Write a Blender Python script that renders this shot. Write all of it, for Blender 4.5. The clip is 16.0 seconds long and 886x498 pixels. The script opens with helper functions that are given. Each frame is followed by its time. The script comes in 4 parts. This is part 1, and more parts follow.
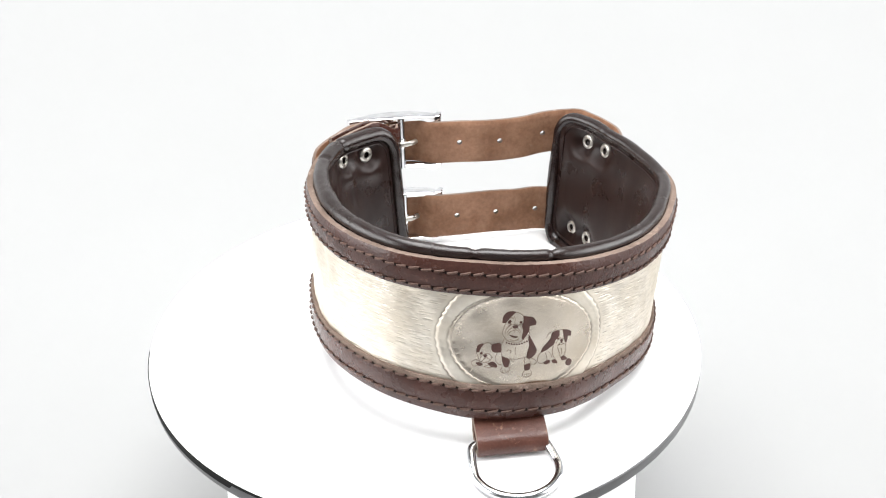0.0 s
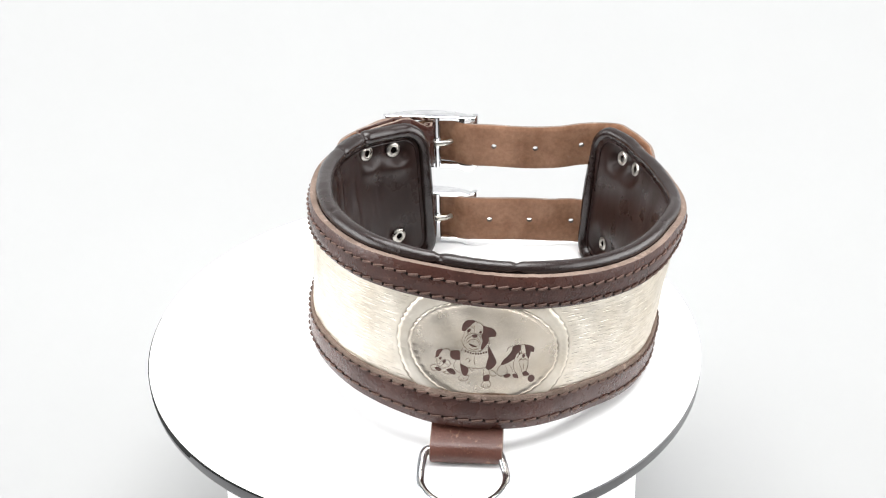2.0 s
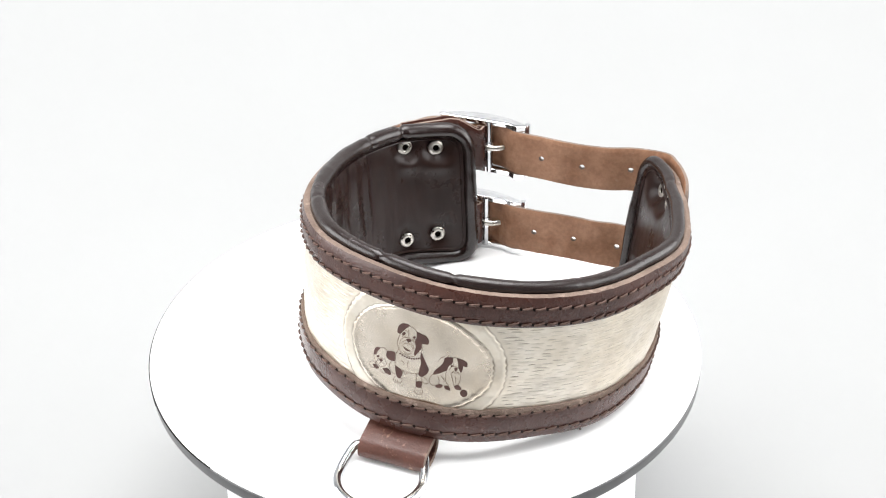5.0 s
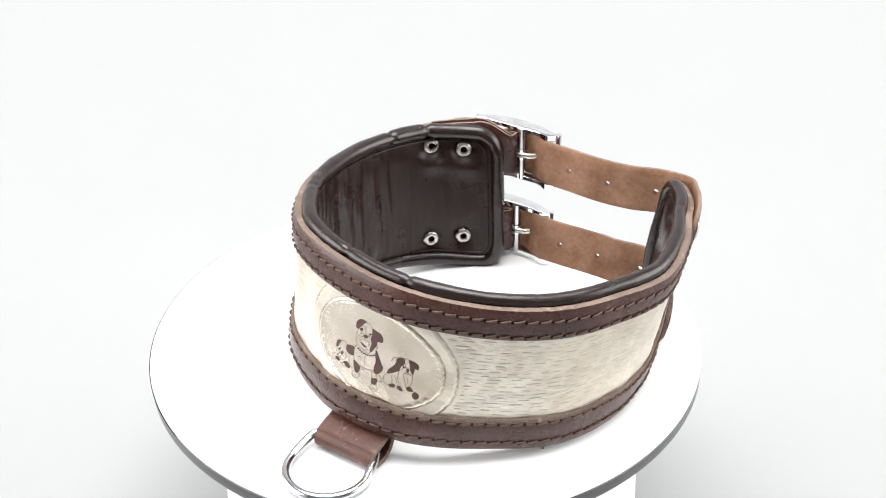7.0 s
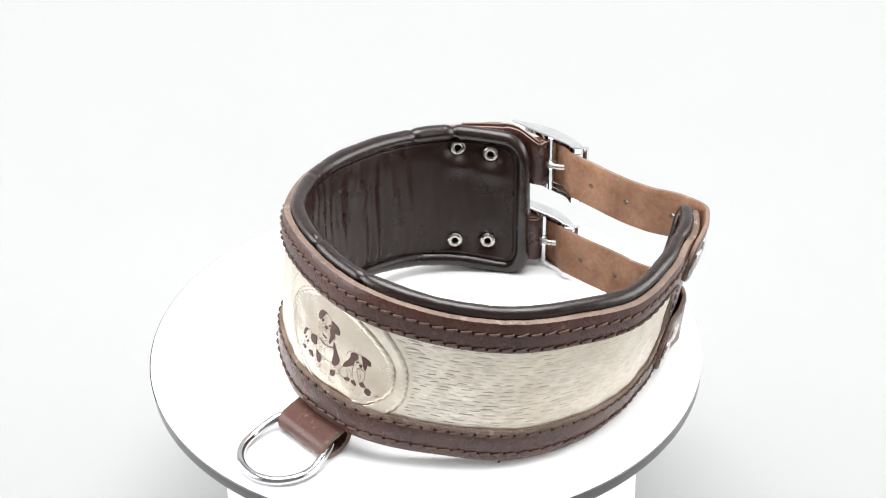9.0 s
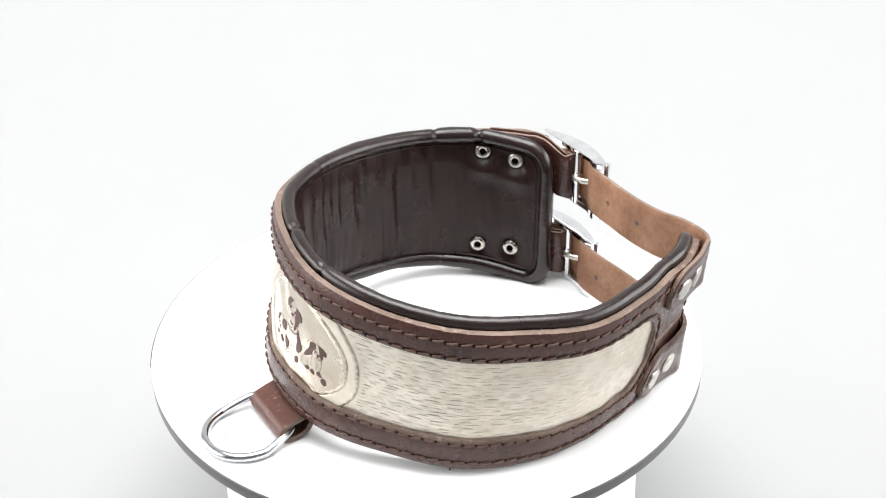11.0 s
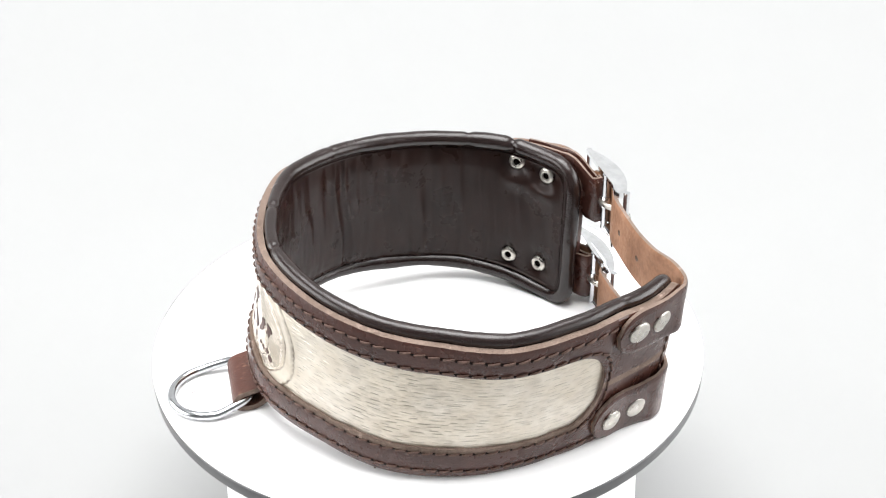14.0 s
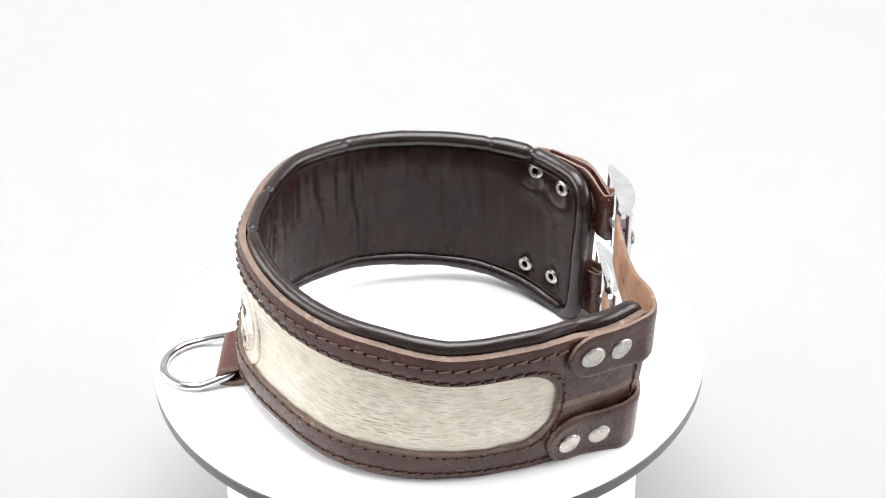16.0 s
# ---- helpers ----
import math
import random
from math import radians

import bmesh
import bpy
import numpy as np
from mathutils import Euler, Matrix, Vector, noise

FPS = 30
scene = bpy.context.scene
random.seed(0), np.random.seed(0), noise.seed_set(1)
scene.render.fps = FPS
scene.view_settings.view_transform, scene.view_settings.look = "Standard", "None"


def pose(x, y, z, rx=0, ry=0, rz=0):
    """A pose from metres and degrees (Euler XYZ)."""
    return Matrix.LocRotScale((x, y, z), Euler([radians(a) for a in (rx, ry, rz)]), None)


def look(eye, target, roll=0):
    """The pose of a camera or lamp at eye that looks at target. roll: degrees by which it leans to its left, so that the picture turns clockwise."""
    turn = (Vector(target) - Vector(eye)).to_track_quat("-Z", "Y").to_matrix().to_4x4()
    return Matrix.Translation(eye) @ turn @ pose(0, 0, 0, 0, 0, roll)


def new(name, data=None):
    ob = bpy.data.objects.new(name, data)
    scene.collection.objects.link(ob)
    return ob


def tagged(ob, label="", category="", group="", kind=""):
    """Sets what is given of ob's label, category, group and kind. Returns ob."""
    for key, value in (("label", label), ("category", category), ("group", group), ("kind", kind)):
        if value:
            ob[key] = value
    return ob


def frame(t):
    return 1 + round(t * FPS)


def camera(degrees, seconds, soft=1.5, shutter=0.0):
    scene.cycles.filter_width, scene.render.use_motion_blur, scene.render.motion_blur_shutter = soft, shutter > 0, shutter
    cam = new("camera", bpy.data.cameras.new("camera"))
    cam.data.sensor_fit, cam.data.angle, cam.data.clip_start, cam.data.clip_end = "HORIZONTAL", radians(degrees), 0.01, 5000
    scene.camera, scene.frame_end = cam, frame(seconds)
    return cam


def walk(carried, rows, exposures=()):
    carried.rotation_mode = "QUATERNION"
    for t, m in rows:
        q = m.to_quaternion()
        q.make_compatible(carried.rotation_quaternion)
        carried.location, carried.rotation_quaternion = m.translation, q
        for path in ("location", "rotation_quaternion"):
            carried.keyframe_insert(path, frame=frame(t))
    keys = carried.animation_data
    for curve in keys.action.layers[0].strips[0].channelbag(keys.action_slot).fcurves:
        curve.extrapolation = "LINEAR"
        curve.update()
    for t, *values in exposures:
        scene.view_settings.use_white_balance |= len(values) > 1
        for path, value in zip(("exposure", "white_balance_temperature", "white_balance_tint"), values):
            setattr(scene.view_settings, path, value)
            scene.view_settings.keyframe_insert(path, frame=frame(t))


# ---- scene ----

# One unit of the plan is the turntable's radius, 0.15 m.
U = 0.15
cam = camera(39.69, 16.0, soft=1.1)
EYE = Vector((0.0, -0.55574, 0.39134))
AIM = EYE + Vector((0.013905, 0.854254, -0.51967))
walk(cam, [(0.0, look(EYE, AIM, -0.969)), (16.0, look(EYE, AIM, -0.969))])

# ---- light: a top softbox and added fill lamps in place of a white tent ----
world = bpy.data.worlds.new("studio")
scene.world = world
world.use_nodes = True
world.node_tree.nodes["Background"].inputs[0].default_value = (0.93, 0.97, 1.0, 1)
world.node_tree.nodes["Background"].inputs[1].default_value = 0.35
scene.view_settings.exposure = 0.0


def softbox(name, eye, target, size_x, size_y, power, colour=(1, 1, 1)):
    data = bpy.data.lights.new(name, "AREA")
    data.shape, data.size, data.size_y, data.energy, data.color = "RECTANGLE", size_x, size_y, power, colour
    ob = new(name, data)
    ob.matrix_world = look(eye, target)
    return ob


softbox("softbox_top", (0, 0.05, 1.6), (0, 0.05, 0), 1.45, 1.2, 52)
# Unseen fill added from both sides, and a weak one on the backdrop.
softbox("fill_left", (-1.75, -0.1, 0.60), (0, 0, 0.05), 1.8, 1.2, 34)
softbox("fill_right", (1.75, -0.1, 0.60), (0, 0, 0.05), 1.8, 1.2, 34)
softbox("fill_back", (0, 0.75, 1.6), (0, 1.4, 0.2), 2.4, 0.5, 0.3)


# ---- materials ----
def nodes_of(name):
    m = bpy.data.materials.new(name)
    m.use_nodes = True
    nt = m.node_tree
    return m, nt, nt.nodes["Principled BSDF"]


def noise_tex(nt, scale, detail=4, rough=0.6, stretch=None):
    tc = nt.nodes.new("ShaderNodeTexCoord")
    n = nt.nodes.new("ShaderNodeTexNoise")
    n.inputs["Scale"].default_value, n.inputs["Detail"].default_value, n.inputs["Roughness"].default_value = scale, detail, rough
    if stretch:
        mp = nt.nodes.new("ShaderNodeMapping")
        mp.inputs["Scale"].default_value = stretch
        nt.links.new(tc.outputs["Object"], mp.inputs["Vector"])
        nt.links.new(mp.outputs["Vector"], n.inputs["Vector"])
    else:
        nt.links.new(tc.outputs["Object"], n.inputs["Vector"])
    return n.outputs["Fac"]


def ramp(nt, fac, stops):
    r = nt.nodes.new("ShaderNodeValToRGB")
    el = r.color_ramp.elements
    while len(el) < len(stops):
        el.new(0.5)
    for e, (p, c) in zip(el, stops):
        e.position, e.color = p, (*c, 1)
    nt.links.new(fac, r.inputs["Fac"])
    return r.outputs["Color"]


def mix(nt, kind, fac, a, b):
    n = nt.nodes.new("ShaderNodeMixRGB")
    n.blend_type = kind
    if isinstance(fac, float):
        n.inputs[0].default_value = fac
    else:
        nt.links.new(fac, n.inputs[0])
    nt.links.new(a, n.inputs[1])
    if isinstance(b, tuple):
        n.inputs[2].default_value = (*b, 1)
    else:
        nt.links.new(b, n.inputs[2])
    return n.outputs[0]


def bumped(nt, bsdf, fac, strength, distance):
    b = nt.nodes.new("ShaderNodeBump")
    b.inputs["Strength"].default_value, b.inputs["Distance"].default_value = strength, distance
    nt.links.new(fac, b.inputs["Height"])
    old = bsdf.inputs["Normal"].links
    if old:
        nt.links.new(old[0].from_socket, b.inputs["Normal"])
    nt.links.new(b.outputs["Normal"], bsdf.inputs["Normal"])


def leather(name, dark, light, rough, grain=900, bump=0.35, scuff=None, spec=0.5, lump=0.6, marks=0.64):
    m, nt, b = nodes_of(name)
    broad = noise_tex(nt, 38, 5, 0.6)
    fine = noise_tex(nt, grain, 3, 0.6)
    col = ramp(nt, broad, [(0.3, dark), (0.7, light)])
    col = mix(nt, "MULTIPLY", 0.5, col, ramp(nt, fine, [(0.3, (0.6, 0.6, 0.6)), (0.65, (1, 1, 1))]))
    if scuff:
        spots = ramp(nt, noise_tex(nt, 160, 6, 0.75), [(marks, (0, 0, 0)), (marks + 0.1, (1, 1, 1))])
        col = mix(nt, "MIX", spots, col, scuff)
    nt.links.new(col, b.inputs["Base Color"])
    r = ramp(nt, noise_tex(nt, 70, 4, 0.6), [(0.3, (rough - 0.09,) * 3), (0.7, (rough + 0.09,) * 3)])
    nt.links.new(r, b.inputs["Roughness"])
    b.inputs["Specular IOR Level"].default_value = spec
    v = nt.nodes.new("ShaderNodeTexVoronoi")
    v.inputs["Scale"].default_value = grain
    tc = nt.nodes.new("ShaderNodeTexCoord")
    nt.links.new(tc.outputs["Object"], v.inputs["Vector"])
    bumped(nt, b, v.outputs["Distance"], bump, 0.0003)
    bumped(nt, b, noise_tex(nt, 130, 4, 0.6), bump * lump, 0.0008)
    return m


def metal(name, colour, rough, spots=None, bump=0.0):
    m, nt, b = nodes_of(name)
    b.inputs["Metallic"].default_value = 1.0
    n = noise_tex(nt, 120, 5, 0.65)
    col = ramp(nt, n, [(0.35, tuple(c * 0.82 for c in colour)), (0.6, colour)])
    if spots:
        marks = ramp(nt, noise_tex(nt, 420, 5, 0.7), [(0.55, (0, 0, 0)), (0.75, (1, 1, 1))])
        col = mix(nt, "MIX", marks, col, spots)
    nt.links.new(col, b.inputs["Base Color"])
    nt.links.new(ramp(nt, noise_tex(nt, 300, 4, 0.6), [(0.3, (rough * 0.7,) * 3), (0.7, (rough * 1.3,) * 3)]), b.inputs["Roughness"])
    if bump:
        bumped(nt, b, noise_tex(nt, 500, 4, 0.6), bump, 0.0003)
    return m


def plain(name, colour, rough, var=0.06, scale=60, bump=0.0, spec=0.5):
    m, nt, b = nodes_of(name)
    c2 = tuple(min(1, c * (1 + var)) for c in colour)
    c1 = tuple(c * (1 - var) for c in colour)
    nt.links.new(ramp(nt, noise_tex(nt, scale, 5, 0.6), [(0.3, c1), (0.7, c2)]), b.inputs["Base Color"])
    b.inputs["Roughness"].default_value = rough
    b.inputs["Specular IOR Level"].default_value = spec
    if bump:
        bumped(nt, b, noise_tex(nt, scale * 6, 4, 0.6), bump, 0.0004)
    return m


BROWN = leather("brown_leather", (0.040, 0.0150, 0.0110), (0.082, 0.0318, 0.0236), 0.28, scuff=(0.15, 0.075, 0.057), spec=0.46, marks=0.61)
WORN = leather("scuffed_brown_leather", (0.066, 0.024, 0.0165), (0.125, 0.050, 0.036), 0.38, scuff=(0.27, 0.15, 0.10), spec=0.4, marks=0.57, lump=0.35)
LINING = leather("dark_lining_leather", (0.0145, 0.0066, 0.0053), (0.026, 0.0122, 0.0098), 0.31, grain=1500, bump=0.18, spec=0.26, lump=0.4)
ROLL = leather("glossy_roll_leather", (0.0130, 0.0068, 0.0060), (0.019, 0.0100, 0.0088), 0.21, grain=1900, bump=0.22, spec=0.54, lump=0.5)
FLESH = leather("tan_flesh_side", (0.215, 0.102, 0.055), (0.45, 0.248, 0.155), 0.66, grain=420, bump=0.5, spec=0.25, scuff=(0.40, 0.25, 0.17))
EDGE = leather("raw_leather_edge", (0.145, 0.102, 0.080), (0.275, 0.205, 0.168), 0.85, grain=1000, bump=1.0, spec=0.2, lump=1.0, scuff=(0.33, 0.25, 0.21), marks=0.57)
THREAD = plain("waxed_thread", (0.118, 0.072, 0.058), 0.5, 0.3, 900, 0.4, 0.15)
# near-black colour that stands for the shade in holes and stitch grooves
HOLE_SHADE = plain("hole_shade", (0.008, 0.005, 0.004), 0.9, 0.2, spec=0.1)
CHROME = metal("chrome", (0.92, 0.925, 0.935), 0.07)
STEEL = metal("polished_steel", (0.60, 0.61, 0.63), 0.13)
NICKEL = metal("worn_nickel", (0.58, 0.555, 0.51), 0.30, spots=(0.32, 0.25, 0.19), bump=0.3)
ENGRAVED = plain("engraved_brown", (0.072, 0.030, 0.024), 0.5, 0.2, 300)
OUTLINE = plain("engraved_line", (0.15, 0.105, 0.085), 0.5, 0.3, 300)
WHITE_TOP = plain("white_acrylic", (0.90, 0.90, 0.90), 0.35, 0.01, 30)
RIM = plain("grey_plastic_rim", (0.075, 0.075, 0.078), 0.28, 0.15, 40, 0.1)
BLACK = plain("black_edge_band", (0.008, 0.008, 0.008), 0.7, 0.1, spec=0.15)
BASE = plain("white_plastic", (0.80, 0.80, 0.79), 0.4, 0.02, 20)
PAPER = plain("white_paper", (0.355, 0.358, 0.358), 0.8, 0.008, 6)
DIM = plain("dark_reflection_paint", (0.22, 0.22, 0.22), 0.8, 0.03, 4)
WALL = plain("studio_wall_paint", (0.84, 0.84, 0.84), 0.8, 0.02, 4)


def plate_metal():
    """Nickel-silver sheet with dark patina in its tool marks."""
    m, nt, b = nodes_of("nickel_silver_plate")
    b.inputs["Metallic"].default_value = 1.0
    n = noise_tex(nt, 60, 6, 0.65)
    col = ramp(nt, n, [(0.3, (0.64, 0.592, 0.522)), (0.7, (0.78, 0.738, 0.668))])
    col = mix(nt, "MULTIPLY", 0.6, col, ramp(nt, noise_tex(nt, 26, 5, 0.7), [(0.35, (0.86, 0.80, 0.70)), (0.65, (1, 1, 1))]))
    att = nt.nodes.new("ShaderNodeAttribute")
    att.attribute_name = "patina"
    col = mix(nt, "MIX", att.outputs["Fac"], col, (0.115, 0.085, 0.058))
    pol = nt.nodes.new("ShaderNodeAttribute")
    pol.attribute_name = "polish"
    rough = ramp(nt, noise_tex(nt, 200, 5, 0.7), [(0.3, (0.40,) * 3), (0.7, (0.58,) * 3)])
    col = mix(nt, "MULTIPLY", pol.outputs["Fac"], col, (0.97, 0.94, 0.92))
    nt.links.new(col, b.inputs["Base Color"])
    smooth = ramp(nt, noise_tex(nt, 90, 5, 0.7), [(0.3, (0.17,) * 3), (0.7, (0.30,) * 3)])
    nt.links.new(mix(nt, "MIX", pol.outputs["Fac"], rough, smooth), b.inputs["Roughness"])
    bumped(nt, b, noise_tex(nt, 260, 5, 0.65), 0.25, 0.0006)
    return m


PLATE = plate_metal()


# ---- mesh helpers ----
def mesh_of(name, verts, faces, mats, index=None, smooth=True, sharp=35):
    me = bpy.data.meshes.new(name)
    me.from_pydata([tuple(float(c) * U for c in v) for v in verts], [], [tuple(int(i) for i in f) for f in faces])
    for m in mats:
        me.materials.append(m)
    if index is not None:
        me.polygons.foreach_set("material_index", index)
    bm = bmesh.new()
    bm.from_mesh(me)
    bmesh.ops.remove_doubles(bm, verts=bm.verts, dist=1e-6)
    bmesh.ops.recalc_face_normals(bm, faces=bm.faces)
    bm.to_mesh(me)
    bm.free()
    if smooth:
        me.polygons.foreach_set("use_smooth", [True] * len(me.polygons))
        me.set_sharp_from_angle(angle=radians(sharp))
    return me


def part(name, me, parent, label=""):
    ob = new(name, me)
    ob.parent = parent
    return tagged(ob, label)


class Mesh:
    """Gathers vertices and faces of one mesh, in units."""

    def __init__(self):
        self.v, self.f, self.i = [], [], []

    def add(self, verts, faces, mat=0):
        n = len(self.v)
        self.v += [tuple(p) for p in verts]
        self.f += [[n + k for k in f] for f in faces]
        self.i += [mat] * len(faces) if isinstance(mat, int) else list(mat)

    def object(self, name, mats, parent, label="", sharp=35):
        return part(name, mesh_of(name, self.v, self.f, mats, self.i, sharp=sharp), parent, label)


def sweep(path, normals, binormals, section, closed=False, caps=True):
    """Verts and faces of a section (list of (along normal, along binormal)) carried along a path."""
    k, n = len(section), len(path)
    verts = [p + nn * a + bb * b for p, nn, bb in zip(path, normals, binormals) for a, b in section]
    faces = []
    for i in range(n if closed else n - 1):
        j = (i + 1) % n
        for q in range(k):
            r = (q + 1) % k
            faces.append([i * k + q, i * k + r, j * k + r, j * k + q])
    if caps and not closed:
        faces += [list(range(k)), [(n - 1) * k + q for q in range(k)][::-1]]
    return verts, faces


def lathe(profile, n=32):
    """Round solid about z from (r, z) pairs; the first and last may lie on the axis."""
    verts, faces = [], []
    for r, z in profile:
        for i in range(n):
            t = 2 * math.pi * i / n
            verts.append((r * math.cos(t), r * math.sin(t), z))
    for j in range(len(profile) - 1):
        for i in range(n):
            a, b = j * n + i, j * n + (i + 1) % n
            faces.append([a, b, b + n, a + n])
    return verts, faces


def circle(r1, r2, n):
    return [(r1 * math.cos(2 * math.pi * i / n), r2 * math.sin(2 * math.pi * i / n)) for i in range(n)]


def catmull(points, per=10):
    """A smooth line through points of any size."""
    p = np.array(points, float)
    p = np.vstack([2 * p[0] - p[1], p, 2 * p[-1] - p[-2]])
    out = []
    for i in range(1, len(p) - 2):
        for t in np.linspace(0, 1, per, endpoint=False):
            a, b, c, d = p[i - 1], p[i], p[i + 1], p[i + 2]
            out.append(0.5 * (2 * b + (c - a) * t + (2 * a - 5 * b + 4 * c - d) * t * t + (3 * b - a - 3 * c + d) * t ** 3))
    out.append(p[-2])
    return np.array(out)


def even(line, step):
    """The line resampled at even steps."""
    d = np.concatenate([[0], np.cumsum(np.linalg.norm(np.diff(line[:, :3], axis=0), axis=1))])
    n = max(2, int(round(d[-1] / step)) + 1)
    t = np.linspace(0, d[-1], n)
    return np.stack([np.interp(t, d, line[:, k]) for k in range(line.shape[1])], 1)


# ---- the setting ----
def sheet(name, verts, faces, mat, label, category):
    me = mesh_of(name, verts, faces, [mat])
    return tagged(new(name, me), label, category, kind="structure")


FLOOR_Z = -0.95


def backdrop():
    """Paper sweep: the table top that rises behind into the background."""
    # The front edge is set so that the dark floor reflects in the plate.
    line = [(-4.7, 0.0), (2.5, 0.0)]
    for i in range(1, 13):
        t = radians(90 * i / 12)
        line.append((2.5 + 5.0 * math.sin(t), 5.0 - 5.0 * math.cos(t)))
    line.append((7.5, 14.0))
    verts, faces = [], []
    for y, z in line:
        verts += [(-13, y, z + FLOOR_Z), (13, y, z + FLOOR_Z)]
    for i in range(len(line) - 1):
        faces.append([2 * i, 2 * i + 1, 2 * i + 3, 2 * i + 2])
    sheet("backdrop", verts, faces, PAPER, "seamless white paper sweep under and behind the turntable", "backdrop")


def slab(name, x0, x1, y0, y1, z0, z1, mat, label, category):
    v = [(x, y, z) for x in (x0, x1) for y in (y0, y1) for z in (z0, z1)]
    f = [(0, 1, 3, 2), (4, 6, 7, 5), (0, 4, 5, 1), (2, 3, 7, 6), (0, 2, 6, 4), (1, 5, 7, 3)]
    me = mesh_of(name, v, f, [mat], smooth=False)
    return tagged(new(name, me), label, category, kind="structure")


backdrop()
# Unseen room: pale walls bounce fill, dark floor and south wall darken reflections.
slab("floor", -14, 14, -13, 14.5, -1.4, -1.0, DIM, "unseen dark grey floor beyond the paper, for reflections in the metal", "floor")
slab("wall_north", -14, 14, 14, 14.5, -1.0, 14, WALL, "plain light grey studio wall behind the paper", "wall")
slab("wall_south", -14, 14, -13.5, -13, -1.0, 14, DIM, "unseen dark grey wall facing the paper, for reflections in the metal", "wall")
slab("wall_west", -14.5, -14, -13, 14.5, -1.0, 14, WALL, "plain light grey studio side wall", "wall")
slab("wall_east", 14, 14.5, -13, 14.5, -1.0, 14, WALL, "plain light grey studio side wall", "wall")
slab("ceiling", -14.5, 14.5, -13.5, 14.5, 14, 14.4, WALL, "plain light grey studio ceiling", "ceiling")


# ---- turntable ----
def turntable():
    table = tagged(new("turntable"), "round white motorised turntable with a grey rim on white paper", "turntable")
    m = Mesh()
    v, f = lathe([(0.0, FLOOR_Z), (0.80, FLOOR_Z), (0.81, FLOOR_Z + 0.015), (0.78, -0.12), (0.77, -0.10), (0.30, -0.095), (0.0, -0.095)], 96)
    m.add(v, f)
    m.object("base", [BASE], table, "round white plastic base")
    disc = new("disc")
    disc.parent = table
    m = Mesh()
    v, f = lathe([(0.0, -0.008), (0.998, -0.008), (0.9995, -0.005), (0.9985, -0.0015), (0.995, 0.0), (0.0, 0.0)], 160)
    m.add(v, f)
    m.object("top", [WHITE_TOP], disc, "glossy white top sheet")
    m = Mesh()
    v, f = lathe([(0.0, -0.085), (0.90, -0.085), (0.985, -0.060), (0.997, -0.055), (1.0, -0.049), (1.0, -0.012), (0.997, -0.008), (0.0, -0.008)], 160)
    m.add(v, f)
    m.object("rim", [RIM], disc, "grey plastic rim")
    m = Mesh()
    # Black band just below the top sheet, narrower past 184 degrees.
    arc = np.linspace(136, 208, 100)
    verts = []
    for a in arc:
        wide = a < 184
        low = -0.030 if wide else -0.0135 + 0.007 * (a - 184) / 24
        for r, z in ((1.0, low), (1.0022, low), (1.0026, -0.004), (1.0, -0.0022)):
            verts.append((r * math.cos(radians(a)), r * math.sin(radians(a)), z))
    faces = [[4 * i + q, 4 * i + (q + 1) % 4, 4 * i + 4 + (q + 1) % 4, 4 * i + 4 + q] for i in range(len(arc) - 1) for q in range(4)]
    faces += [list(range(4)), [len(verts) - 4 + q for q in range(4)]]
    m.add(verts, faces)
    m.object("edge_band", [BLACK], disc, "black band on part of the rim")
    # the disc sits a millimetre off its axis
    for ob in disc.children:
        ob.location = (-0.0010, 0.0013, 0)
    m = Mesh()
    v, f = sweep([np.array([-0.467 + 0.002 * t, -0.738 + 0.016 * t, 0.0012]) for t in (-1, -0.4, 0.3, 1)], [np.array([1.0, 0, 0])] * 4, [np.array([0, 0, 1.0])] * 4, circle(0.0011, 0.0010, 6))
    m.add(v, f)
    m.object("hair", [RIM], disc, "tiny grey hair")
    m = Mesh()
    v, f = lathe([(0.0, 0.0), (0.0045, 0.0), (0.0038, 0.003), (0.0, 0.0042)], 10)
    m.add([(x * 0.8 + 0.289, y - 0.701, z) for x, y, z in v], f)
    m.object("speck", [THREAD], disc, "tiny brown crumb")
    return disc


DISC = turntable()

# ---- the collar's form ----
CX, CY = 0.33, -0.12
FORM = [  # angle, radius and height of the lower edge, radius and height of the upper edge
    (-285, 0.570, 0.000, 0.588, 0.526), (-272, 0.599, 0.011, 0.632, 0.537), (-258, 0.631, 0.025, 0.675, 0.550),
    (-247, 0.668, 0.045, 0.707, 0.567), (-230, 0.726, 0.072, 0.721, 0.589), (-210, 0.758, 0.103, 0.736, 0.614),
    (-190, 0.811, 0.128, 0.767, 0.636), (-170, 0.841, 0.134, 0.784, 0.651), (-150, 0.832, 0.113, 0.746, 0.645),
    (-130, 0.778, 0.091, 0.729, 0.630), (-110, 0.666, 0.056, 0.672, 0.589), (-90, 0.604, 0.027, 0.621, 0.556),
    (-70, 0.538, 0.013, 0.590, 0.545), (-50, 0.486, 0.003, 0.586, 0.526), (-30, 0.463, 0.000, 0.560, 0.525),
    (-10, 0.478, 0.000, 0.565, 0.527), (0, 0.490, 0.002, 0.598, 0.523), (15, 0.567, 0.000, 0.633, 0.522),
    (28, 0.608, 0.000, 0.659, 0.523)]
_k = np.array(FORM)
_a = np.arange(-284, 27.01, 0.5)


def _smooth(y, w=13):
    q = np.interp(_a, _k[:, 0], y)
    pad = np.concatenate([2 * q[0] - q[w:0:-1], q, 2 * q[-1] - q[-2:-w - 2:-1]])
    ker = np.hanning(2 * w + 1)
    return np.convolve(pad, ker / ker.sum(), "same")[w:-w]


